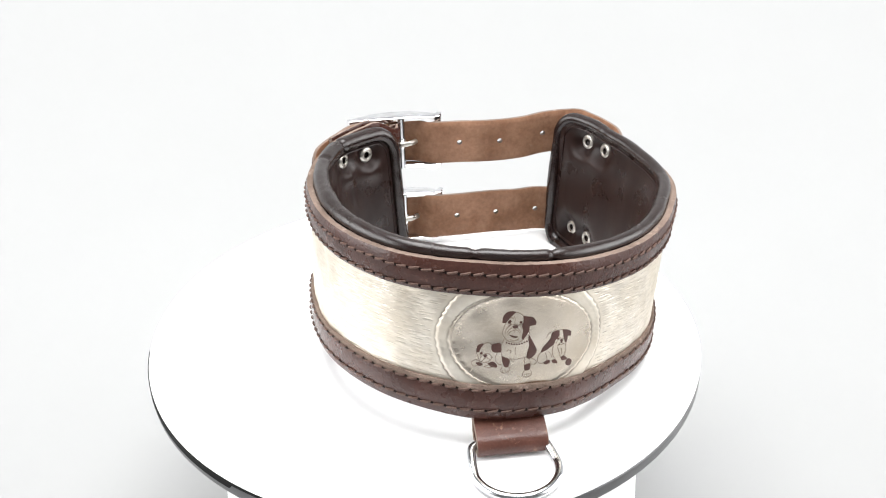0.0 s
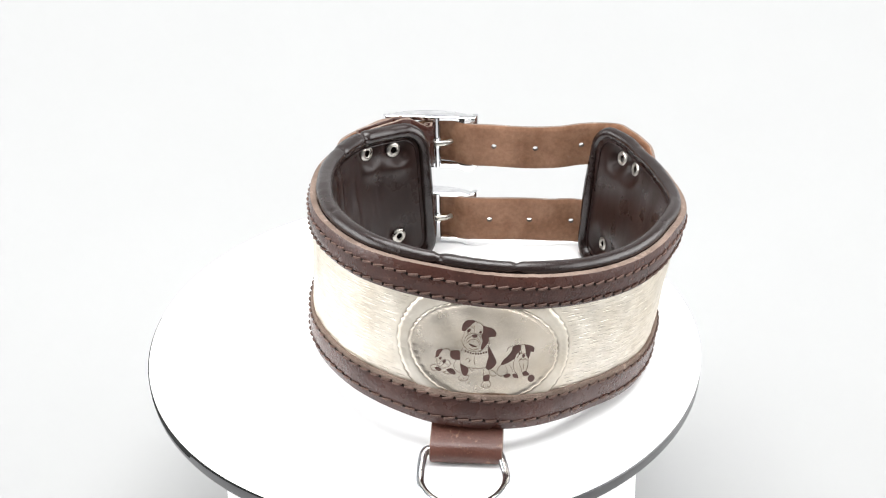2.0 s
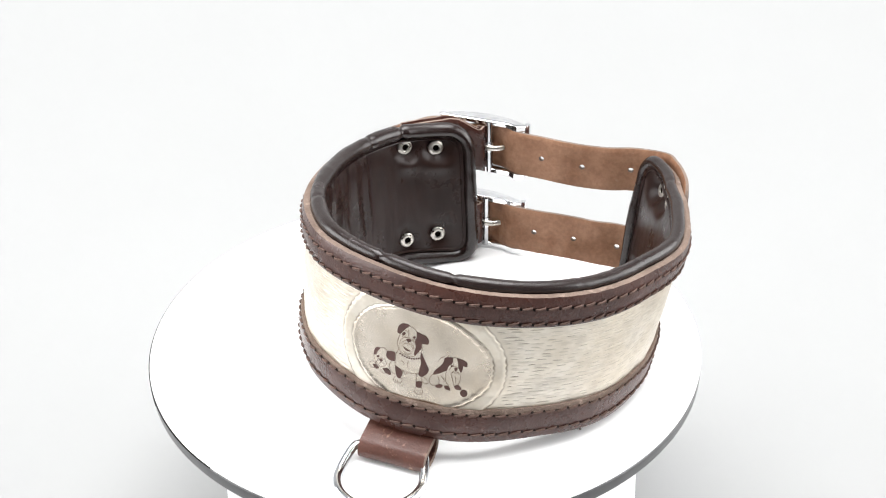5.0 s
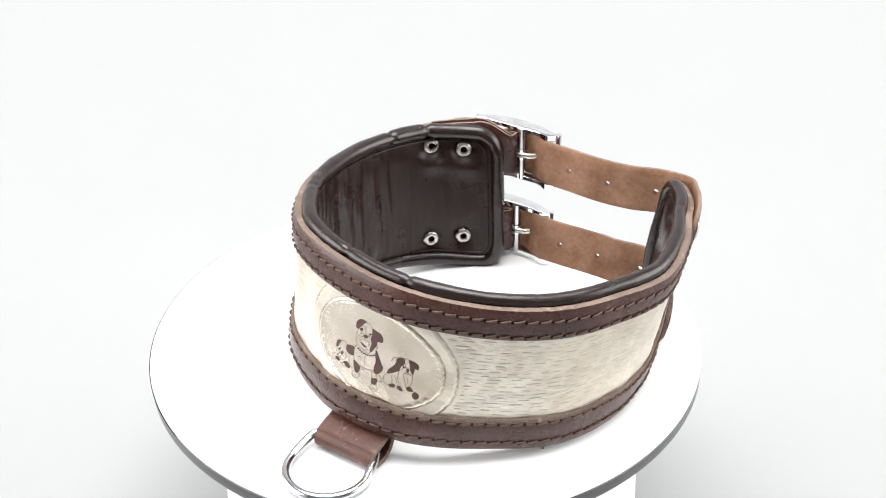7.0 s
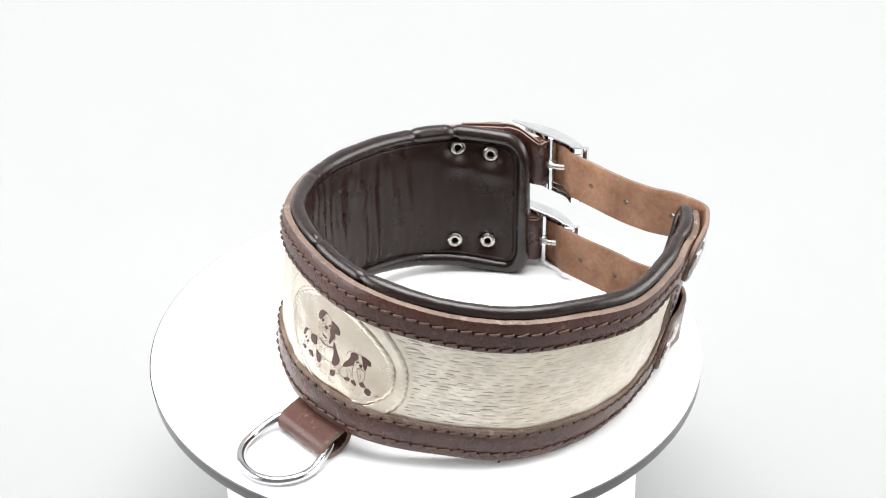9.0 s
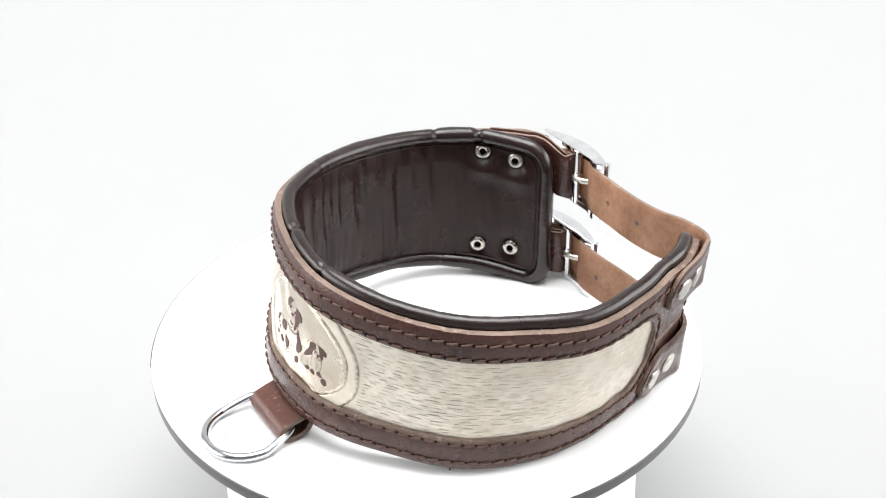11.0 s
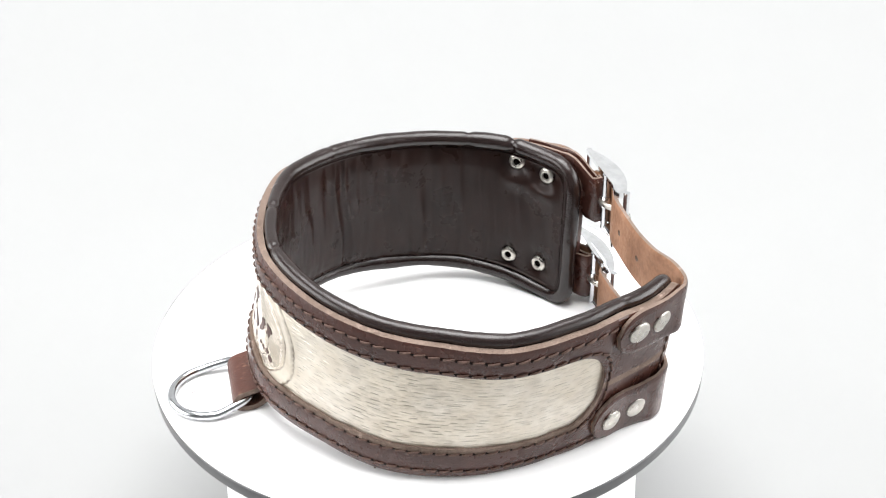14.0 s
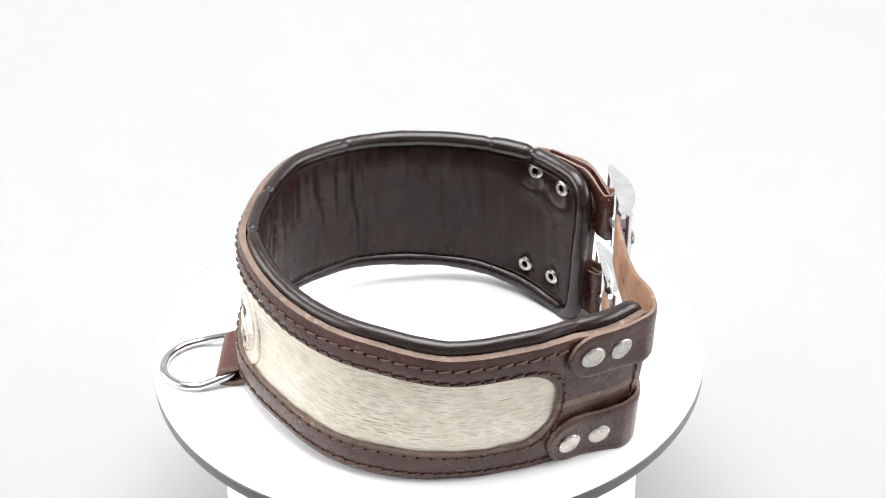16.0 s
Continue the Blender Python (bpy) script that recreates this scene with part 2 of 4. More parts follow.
_rb, _zb, _rt, _zt = (_smooth(_k[:, i]) for i in (1, 2, 3, 4))


def _at(a, h):
    t = np.radians(a)
    r = np.interp(a, _a, _rb) * (1 - h) + np.interp(a, _a, _rt) * h
    z = np.interp(a, _a, _zb) * (1 - h) + np.interp(a, _a, _zt) * h
    return np.stack([CX + r * np.cos(t), CY + r * np.sin(t), z], -1)


def surf(a, h, off=0.0):
    """The point at angle a, height share h and distance off outside the collar's outer face."""
    a, h, off = np.broadcast_arrays(np.asarray(a, float), np.asarray(h, float), np.asarray(off, float))
    p = _at(a, h)
    n = np.cross(_at(a + 0.5, h) - _at(a - 0.5, h), _at(a, h + 0.01) - _at(a, h - 0.01))
    n /= np.linalg.norm(n, axis=-1, keepdims=True)
    return p + n * off[..., None]


MID = -138.5
A_LEFT, A_RIGHT = -272.0, 18.0
_mid = _at(_a, 0.5)
_s = np.concatenate([[0], np.cumsum(np.linalg.norm(np.diff(_mid, axis=0), axis=1))])
_s -= np.interp(MID, _a, _s)
HIGH = 0.53


def angle_at(s):
    return np.interp(s, _s, _a)


def length_at(a):
    return float(np.interp(a, _a, _s))


def sv(s, v, off=0.0):
    """The same by the length s along the collar from the medallion and the height v above the lower edge, in units."""
    return surf(angle_at(s), np.asarray(v, float) / HIGH, off)


S0, S1 = length_at(A_LEFT), length_at(A_RIGHT)
W0, W1 = length_at(-248.0), length_at(-12.5)
BAND_LOW, BAND_TOP = 0.118, 0.107


def corner(d, r):
    return 0.0 if d >= r else r - math.sqrt(max(0.0, r * r - (r - d) ** 2))


def window(s):
    """Lower and upper edge of the opening in the outer leather."""
    d, e, half, mid = min(s - W0, W1 - s), 0.13, (HIGH - BAND_LOW - BAND_TOP) / 2, (HIGH + BAND_LOW - BAND_TOP) / 2
    if d <= 0:
        return mid, mid
    q = half if d >= e else half * math.sqrt(max(0.0, 1 - ((e - d) / e) ** 2))
    return mid - q, mid + q


collar = tagged(new("dog_collar"), "wide brown leather dog collar with a metal plate, on the turntable", "collar")
LEATHER = 0.026
E1 = S1 + 0.012


def outer_leather():
    ss = sorted(set(np.linspace(S0, E1, 420)) | set(W0 + 0.13 * (1 - np.cos(np.linspace(0, 1.57, 24)))) | set(W1 - 0.13 * (1 - np.cos(np.linspace(0, 1.57, 24)))))
    m, k, b = Mesh(), 10, 0.005
    loops = []
    for upper in (False, True):
        cols, open_ = [], []
        for s in ss:
            wl, wu = window(s)
            c = corner(min(s - S0, E1 - s), 0.07)
            rag = 0.0016 * noise.noise((s * 30, 5.0, 0.0)) + 0.0012 * noise.noise((s * 90, 2.0, 0.0))
            lo, hi = (wu, HIGH - c + rag) if upper else (c, wl)
            gap = wu - wl > 1e-4
            puff = 0.006 * min(1.0, (wu - wl) / 0.2)
            bl = b if gap or not upper else 0.0
            bh = b if gap or upper else 0.0
            row = [(lo, -LEATHER), (lo, -bl)] + [(lo + bl + (hi - lo - bl - bh) * q / k, puff * (math.sin(math.pi * q / k) ** 0.8 - 0.55)) for q in range(k + 1)] + [(hi, -bh), (hi, -LEATHER)]
            cols.append(row)
            open_.append(gap)
        n = len(cols[0])
        sarr = np.repeat(np.array(ss)[:, None], n, 1)
        varr = np.array([[p[0] for p in row] for row in cols])
        oarr = np.array([[p[1] for p in row] for row in cols])
        pts = sv(sarr, varr, oarr).reshape(-1, 3)
        faces, mats = [], []
        for i in range(len(ss) - 1):
            for q in range(n):
                r = (q + 1) % n
                inner = (q < 2 and upper) or (q in (n - 3, n - 2) and not upper)
                if inner and not (open_[i] or open_[i + 1]):
                    continue
                faces.append([i * n + q, (i + 1) * n + q, (i + 1) * n + r, i * n + r])
                mats.append(1 if q in (0, n - 2) or (q in (n - 3, n - 4) and not upper) else 0)
        for e in (0, len(ss) - 1):
            faces.append([e * n + q for q in range(n)])
            mats.append(0)
        m.add(pts, faces, mats)
    m.object("outer_leather", [BROWN, EDGE], collar, "smooth brown leather with raw tan edges", sharp=40)


outer_leather()


def tool_marks(s, v):
    """Relief and patina of the sheet: short level chisel marks beside an oval medallion with two beaded rings."""
    rng = np.random.default_rng(4)
    depth = np.zeros(s.shape)
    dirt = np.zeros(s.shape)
    mid = HIGH / 2
    e_in = np.sqrt((s / 0.249) ** 2 + ((v - mid) / 0.174) ** 2)
    e_out = np.sqrt((s / 0.290) ** 2 + ((v - mid) / 0.235) ** 2)
    outside = np.clip((e_out - 1.03) / 0.04, 0, 1)
    ds, dv = s[1, 0] - s[0, 0], v[0, 1] - v[0, 0]
    rows = np.arange(v.min() + 0.01, v.max() - 0.005, 0.0132)
    for r in rows:
        x = s.min() + rng.uniform(0, 0.05)
        while x < s.max():
            ln, y = rng.uniform(0.022, 0.062), r + rng.normal(0, 0.0020)
            wd, dp = rng.uniform(0.0012, 0.0019), rng.uniform(0.3, 1.0)
            i0, i1 = int((x - s[0, 0]) / ds) - 2, int((x + ln - s[0, 0]) / ds) + 3
            j0, j1 = int((y - 0.012 - v[0, 0]) / dv), int((y + 0.012 - v[0, 0]) / dv) + 2
            i0, j0 = max(i0, 0), max(j0, 0)
            ss, vv = s[i0:i1, j0:j1], v[i0:i1, j0:j1]
            if ss.size:
                u = np.clip((ss - x) / ln, 0, 1)
                taper = np.clip(4 * u * (1 - u) * 1.6, 0, 1)
                bow = y + rng.normal(0, 0.0015) * (u - 0.5)
                g = taper * np.exp(-((vv - bow) / wd) ** 2)
                lip = taper * np.exp(-((vv - bow - 2.2 * wd) / (1.6 * wd)) ** 2)
                depth[i0:i1, j0:j1] += dp * (-0.0015 * g + 0.0005 * lip)
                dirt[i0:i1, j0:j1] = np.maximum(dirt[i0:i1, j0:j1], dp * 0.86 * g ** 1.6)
            x += ln + rng.uniform(0.006, 0.03)
    # struck hardest beside the medallion, lightly towards the ends
    force = np.where(s > 0, 0.55 + 0.45 * np.exp(-((s - 0.25) / 0.40) ** 2), 0.55)
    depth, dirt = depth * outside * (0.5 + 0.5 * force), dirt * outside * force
    ang = np.arctan2((v - mid) / 0.2, s / 0.28)
    for e, size, beads in ((e_in, 0.22, 44), (e_out, 0.27, 50)):
        turn = ang * beads / 2 + 1.2 * np.sin(ang * 5) + 0.5 * np.sin(ang * 11 + 1)
        scallop = np.abs(np.sin(turn))
        d = (e - 1 + 0.011 * scallop + 0.005 * np.sin(ang * 9 + 2)) * size
        line = np.exp(-(d / 0.0030) ** 2)
        worn = 0.35 + 0.35 * np.clip(np.sin(ang * 7 + 1) + 0.6 * np.sin(ang * 19), 0, 1) + 0.3 * scallop
        depth += -0.0026 * line * worn + 0.0028 * np.exp(-((d + 0.011) / 0.009) ** 2)
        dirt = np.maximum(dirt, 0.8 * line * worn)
    depth += outside * (0.00030 * ripple(s, v, 0.034, 0.0085, 7) + 0.00016 * ripple(s, v, 0.009, 0.0036, 8))
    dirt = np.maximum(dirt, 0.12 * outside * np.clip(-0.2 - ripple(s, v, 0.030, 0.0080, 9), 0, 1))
    depth += 0.004 * np.exp(-(((e_in + e_out) / 2 - 1) / 0.09) ** 2)
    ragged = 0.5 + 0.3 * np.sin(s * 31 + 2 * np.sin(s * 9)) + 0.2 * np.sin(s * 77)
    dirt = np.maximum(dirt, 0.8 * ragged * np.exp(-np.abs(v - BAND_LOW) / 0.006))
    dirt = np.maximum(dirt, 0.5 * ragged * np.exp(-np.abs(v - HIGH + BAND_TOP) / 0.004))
    return depth, dirt, np.clip((1.0 - e_in) / 0.05, 0, 1)


def ripple(s, v, ls, lv, seed):
    """Uneven hammering: smooth random relief with cells ls long and lv high."""
    cells = np.random.default_rng(seed).normal(0, 1, (int(np.ptp(s) / ls) + 3, int(np.ptp(v) / lv) + 3))
    x, y = (s - s.min()) / ls, (v - v.min()) / lv
    i, j = x.astype(int), y.astype(int)
    fx, fy = x - i, y - j
    fx, fy = fx * fx * (3 - 2 * fx), fy * fy * (3 - 2 * fy)
    low = cells[i, j] * (1 - fx) + cells[i + 1, j] * fx
    high = cells[i, j + 1] * (1 - fx) + cells[i + 1, j + 1] * fx
    return low * (1 - fy) + high * fy


def plate_off(s, v):
    """The sheet's distance from the outer face, with its slight buckling."""
    return -0.013 + 0.0016 * np.sin(s * 21 + 3 * np.sin(v * 14)) * np.sin(v * 17 + s * 5) + 0.0006 * np.sin(s * 53 + v * 31)


def metal_plate():
    ss = np.arange(W0 - 0.02, W1 + 0.02, 0.0027)
    vs = np.arange(BAND_LOW - 0.02, HIGH - BAND_TOP + 0.02, 0.0008)
    s, v = np.meshgrid(ss, vs, indexing="ij")
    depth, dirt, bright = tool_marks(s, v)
    pts = sv(s, v, plate_off(s, v) + depth)
    back = sv(s, v, -0.0195)
    ns, nv = s.shape
    idx = np.arange(ns * nv).reshape(ns, nv)
    f = np.stack([idx[:-1, :-1], idx[1:, :-1], idx[1:, 1:], idx[:-1, 1:]], -1).reshape(-1, 4)
    # rim: the sheet's own thickness
    edge = np.concatenate([idx[:, 0], idx[-1, 1:], idx[::-1, -1][1:], idx[0, ::-1][1:-1]])
    low = back.reshape(-1, 3)[edge]
    n = ns * nv
    skirt = [[edge[i], edge[(i + 1) % len(edge)], n + (i + 1) % len(edge), n + i] for i in range(len(edge))]
    me = bpy.data.meshes.new("metal_plate")
    me.from_pydata((np.vstack([pts.reshape(-1, 3), low]) * U).tolist(), [], f.tolist() + [[int(q) for q in k] for k in skirt])
    me.materials.append(PLATE)
    me.polygons.foreach_set("use_smooth", [True] * len(me.polygons))
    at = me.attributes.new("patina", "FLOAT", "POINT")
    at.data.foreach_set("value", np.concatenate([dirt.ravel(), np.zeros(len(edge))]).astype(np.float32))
    at = me.attributes.new("polish", "FLOAT", "POINT")
    at.data.foreach_set("value", np.concatenate([bright.ravel(), np.zeros(len(edge))]).astype(np.float32))
    return part("metal_plate", me, collar, "hammered nickel-silver plate with an oval medallion")


plate = metal_plate()


# ---- the engraving: plain patches and lines, in millimetres from the medallion's centre ----
def on_plate(pts, lift=0.0012):
    q = np.array(pts) / 150.0
    s_, v_ = q[:, 0], q[:, 1] + HIGH / 2
    return sv(s_, v_, plate_off(s_, v_) + lift)


def patch(m, *pts):
    c = np.mean(pts, axis=0)
    ring = catmull([*pts, pts[0]], 4)[:-1]
    n = len(ring)
    half = [tuple(c + (p - c) * 0.5) for p in ring]
    m.add(on_plate(np.vstack([ring, half, [c]])), [[i, (i + 1) % n, n + (i + 1) % n, n + i] for i in range(n)] + [[n + i, n + (i + 1) % n, 2 * n] for i in range(n)])


def stroke(m, *pts, width=0.085):
    line = catmull(pts, 5)
    t = np.gradient(line, axis=0)
    t /= np.linalg.norm(t, axis=1, keepdims=True) + 1e-9
    w = np.stack([-t[:, 1], t[:, 0]], 1) * width
    n = len(line)
    m.add(on_plate(np.vstack([line + w, line - w]), 0.0016), [[i, i + 1, n + i + 1, n + i] for i in range(n - 1)], 1)


def engraving():
    m = Mesh()
    patch(m, (-11.2, 10.0), (-10.8, 13.2), (-9.0, 15.4), (-6.5, 16.0), (-4.8, 15.5), (-6.6, 13.7), (-8.0, 11.9), (-9.5, 10.1))
    patch(m, (-1.1, 13.7), (1.1, 13.2), (3.8, 12.6), (5.3, 10.5), (4.8, 8.7), (3.1, 9.0), (2.1, 8.2), (1.6, 5.5), (0.1, 3.2), (-1.2, 1.5), (-1.8, 2.8), (-1.1, 5.9), (-1.7, 8.4), (-1.0, 10.5))
    patch(m, (1.7, 4.1), (3.4, 0.9), (5.1, -2.7), (5.7, -4.7), (4.5, -7.2), (2.1, -8.8), (0.8, -7.8), (1.2, -4.8), (1.9, -1.7), (1.5, 1.1))
    patch(m, (-11.3, -6.9), (-9.6, -7.7), (-7.9, -8.5), (-7.3, -10.1), (-8.3, -12.7), (-9.9, -12.5), (-10.9, -9.8))
    patch(m, (-0.4, -12.2), (2.5, -11.4), (2.3, -14.4), (-0.1, -14.8))
    patch(m, (-6.4, 8.2), (-5.0, 8.8), (-3.7, 8.6), (-3.9, 7.6), (-5.5, 7.3))
    patch(m, (-8.5, 10.9), (-7.4, 11.5), (-6.8, 10.8), (-7.6, 9.7), (-8.4, 9.8))
    stroke(m, (-4.8, 15.5), (-2.5, 14.8), (-1.1, 13.7))
    stroke(m, (-9.5, 10.1), (-10.5, 7.3), (-11.0, 4.3), (-10.0, 2.5))
    stroke(m, (-10.0, 2.5), (-8.3, 0.8), (-5.2, 0.1), (-2.5, 0.4), (-0.7, 1.9))
    stroke(m, (-9.8, 4.5), (-8.9, 7.4), (-6.2, 9.2), (-3.4, 8.9), (-1.7, 7.2))
    stroke(m, (-8.7, 3.7), (-7.4, 5.4), (-5.5, 6.4), (-3.5, 6.0), (-2.4, 3.9))
    stroke(m, (-3.1, 2.0), (-5.3, 0.9), (-7.5, 1.6))
    stroke(m, (-10.0, 1.9), (-11.5, -1.7), (-11.3, -6.9))
    stroke(m, (-7.9, -8.5), (-3.5, -8.7), (0.8, -7.8))
    stroke(m, (-11.0, -12.8), (-11.8, -14.8), (-10.1, -15.8), (-7.9, -15.0), (-7.2, -13.0), (-8.3, -12.7))
    stroke(m, (-0.3, -8.3), (-0.2, -10.4), (-0.4, -12.2))
    stroke(m, (2.1, -8.8), (2.7, -11.1), (2.5, -11.4))
    stroke(m, (-0.1, -14.8), (-1.1, -17.4), (0.8, -18.6), (2.9, -17.6), (3.1, -15.8), (2.3, -14.4))
    stroke(m, (2.7, -8.7), (4.5, -9.3), (5.7, -11.2), (3.8, -12.1), (2.7, -11.1))
    stroke(m, (-7.3, -8.3), (-5.9, -9.8), (-4.9, -9.3))
    stroke(m, (1.5, 8.1), (2.2, 5.6), (1.7, 4.1))
    stroke(m, (-9.1, 11.7), (-6.9, 12.7), (-5.4, 11.9))
    for k in range(9):
        x, y = -9.0 + 1.22 * k, 0.2 - 1.5 * math.sin(math.pi * (k + 0.6) / 9.5) + 0.10 * k
        patch(m, *[(x + 0.42 * math.cos(q * 1.257), y + 0.42 * math.sin(q * 1.257)) for q in range(5)])
    patch(m, (-2.9, 10.2), (-2.2, 10.9), (-1.5, 10.4), (-2.1, 9.7))
    patch(m, (-7.9, 4.0), (-6.6, 2.9), (-5.0, 2.5), (-3.6, 3.0), (-5.2, 3.3), (-6.8, 3.7))
    stroke(m, (-8.6, 9.2), (-7.7, 9.0), (-6.9, 9.6))
    stroke(m, (-3.1, 9.4), (-2.2, 9.1), (-1.3, 9.6))
    stroke(m, (-5.4, 13.6), (-5.0, 11.9), (-5.3, 10.2))
    stroke(m, (-8.9, 5.0), (-7.9, 6.6), (-6.4, 7.5))
    stroke(m, (-2.0, 4.6), (-2.7, 6.2), (-3.8, 7.2))
    stroke(m, (-5.1, 7.3), (-5.2, 6.3), (-5.3, 5.2))
    stroke(m, (-8.9, -4.8), (-8.0, -3.7), (-6.7, -4.5), (-7.4, -5.6))
    stroke(m, (-4.6, -2.4), (-4.9, -4.6), (-4.3, -6.6))
    for x, y in ((-10.5, -14.2), (-9.4, -14.0), (0.0, -16.8), (1.0, -16.6), (2.0, -16.4)):
        stroke(m, (x, y), (x - 0.1, y - 0.7), (x, y - 1.3))
    m.object("engraved_figure", [ENGRAVED, OUTLINE], plate, "engraved plain sitting figure in brown")
    m = Mesh()
    patch(m, (-23.4, -5.7), (-23.0, -2.6), (-21.6, -1.3), (-19.9, -1.1), (-21.2, -3.3), (-22.0, -5.3))
    patch(m, (-16.1, -1.2), (-14.1, -0.6), (-11.9, -0.6), (-11.4, -4.6), (-13.3, -5.1), (-15.0, -5.0), (-16.2, -3.6))
    patch(m, (-17.9, -11.1), (-15.3, -10.1), (-13.6, -11.4), (-13.5, -12.9), (-16.1, -12.7))
    patch(m, (-20.1, -7.1), (-18.7, -6.3), (-18.1, -7.1), (-19.2, -8.0))
    patch(m, (-23.7, -11.2), (-21.7, -10.8), (-20.1, -11.8), (-21.8, -12.7))
    patch(m, (-21.7, -5.8), (-20.5, -5.1), (-20.4, -6.3), (-21.3, -6.5))
    stroke(m, (-19.9, -1.1), (-17.9, -0.2), (-16.1, -1.2))
    stroke(m, (-23.4, -5.7), (-22.4, -7.8), (-21.7, -9.9), (-19.3, -10.7), (-17.1, -9.7), (-15.5, -7.5))
    stroke(m, (-21.5, -9.3), (-20.4, -6.9), (-18.1, -5.9), (-16.4, -6.6), (-16.0, -8.2))
    stroke(m, (-20.5, -10.2), (-18.9, -8.2), (-16.8, -8.8))
    stroke(m, (-25.8, -11.2), (-24.1, -9.8), (-22.0, -10.0), (-21.6, -12.0), (-24.5, -12.9), (-25.8, -11.2))
    stroke(m, (-13.3, -5.1), (-14.3, -8.3), (-13.0, -11.0), (-11.1, -11.6))
    stroke(m, (-19.5, -12.8), (-17.5, -13.4), (-14.7, -12.6), (-17.0, -11.8), (-19.5, -12.8))
    m.object("engraved_figure", [ENGRAVED, OUTLINE], plate, "engraved plain lying figure in brown")
    m = Mesh()
    patch(m, (17.3, 4.6), (14.9, 4.7), (13.3, 3.6), (12.8, 1.5), (11.3, -1.0), (8.9, -3.6), (7.9, -6.1), (10.6, -5.2), (12.7, -3.8), (14.5, -2.5), (15.3, -0.3), (16.6, 1.0), (17.4, 2.5))
    patch(m, (19.2, 4.7), (21.7, 4.2), (24.2, 2.8), (24.0, 0.4), (22.6, 1.0), (22.1, -1.1), (21.3, -2.7), (20.2, -0.9), (19.9, 1.5))
    patch(m, (9.1, -11.6), (11.2, -10.5), (12.6, -11.0), (11.8, -12.3), (9.7, -12.5))
    patch(m, (13.4, -10.9), (15.5, -10.8), (16.4, -12.8), (14.0, -12.4))
    patch(m, (18.2, -10.3), (20.1, -9.3), (21.8, -11.4), (19.1, -11.8))
    patch(m, (18.0, -0.7), (19.1, -0.4), (19.7, -1.2), (18.6, -2.2))
    stroke(m, (10.4, 1.3), (11.4, 3.4), (13.3, 4.5))
    stroke(m, (17.3, 4.6), (18.1, 4.9), (19.2, 4.7))
    stroke(m, (15.6, -2.1), (16.9, -0.2), (18.5, 0.2), (20.2, -0.6), (21.0, -2.4))
    stroke(m, (16.5, -3.8), (18.6, -2.2), (20.8, -3.6))
    stroke(m, (7.9, -6.1), (6.4, -8.1), (6.2, -10.5), (7.6, -11.8), (9.4, -11.6))
    stroke(m, (14.5, -2.5), (13.8, -6.1), (14.4, -9.0), (15.8, -10.8))
    stroke(m, (21.3, -2.7), (21.1, -6.3), (20.1, -9.3))
    stroke(m, (16.5, -4.4), (17.6, -7.6), (18.2, -10.3))
    stroke(m, (10.1, -6.5), (10.9, -8.8), (10.7, -10.9))
    patch(m, (16.2, 0.2), (16.9, 0.7), (17.3, 0.1), (16.7, -0.5))
    patch(m, (20.3, -0.2), (20.9, 0.2), (21.2, -0.5), (20.6, -0.9))
    stroke(m, (17.4, 2.5), (17.7, 0.9), (17.5, -0.4))
    stroke(m, (17.0, -2.9), (18.6, -3.3), (20.2, -2.9))
    stroke(m, (11.6, -6.0), (13.0, -7.6), (13.4, -9.4))
    stroke(m, (18.6, -5.2), (18.9, -6.9), (18.6, -8.4))
    m.object("engraved_figure", [ENGRAVED, OUTLINE], plate, "engraved plain small sitting figure in brown")
    m = Mesh()
    patch(m, *[(22.9 + 1.75 * math.cos(k * 0.785), -13.5 + 1.95 * math.sin(k * 0.785)) for k in range(8)])
    m.object("engraved_spot", [ENGRAVED, OUTLINE], plate, "dark engraved round spot")


engraving()


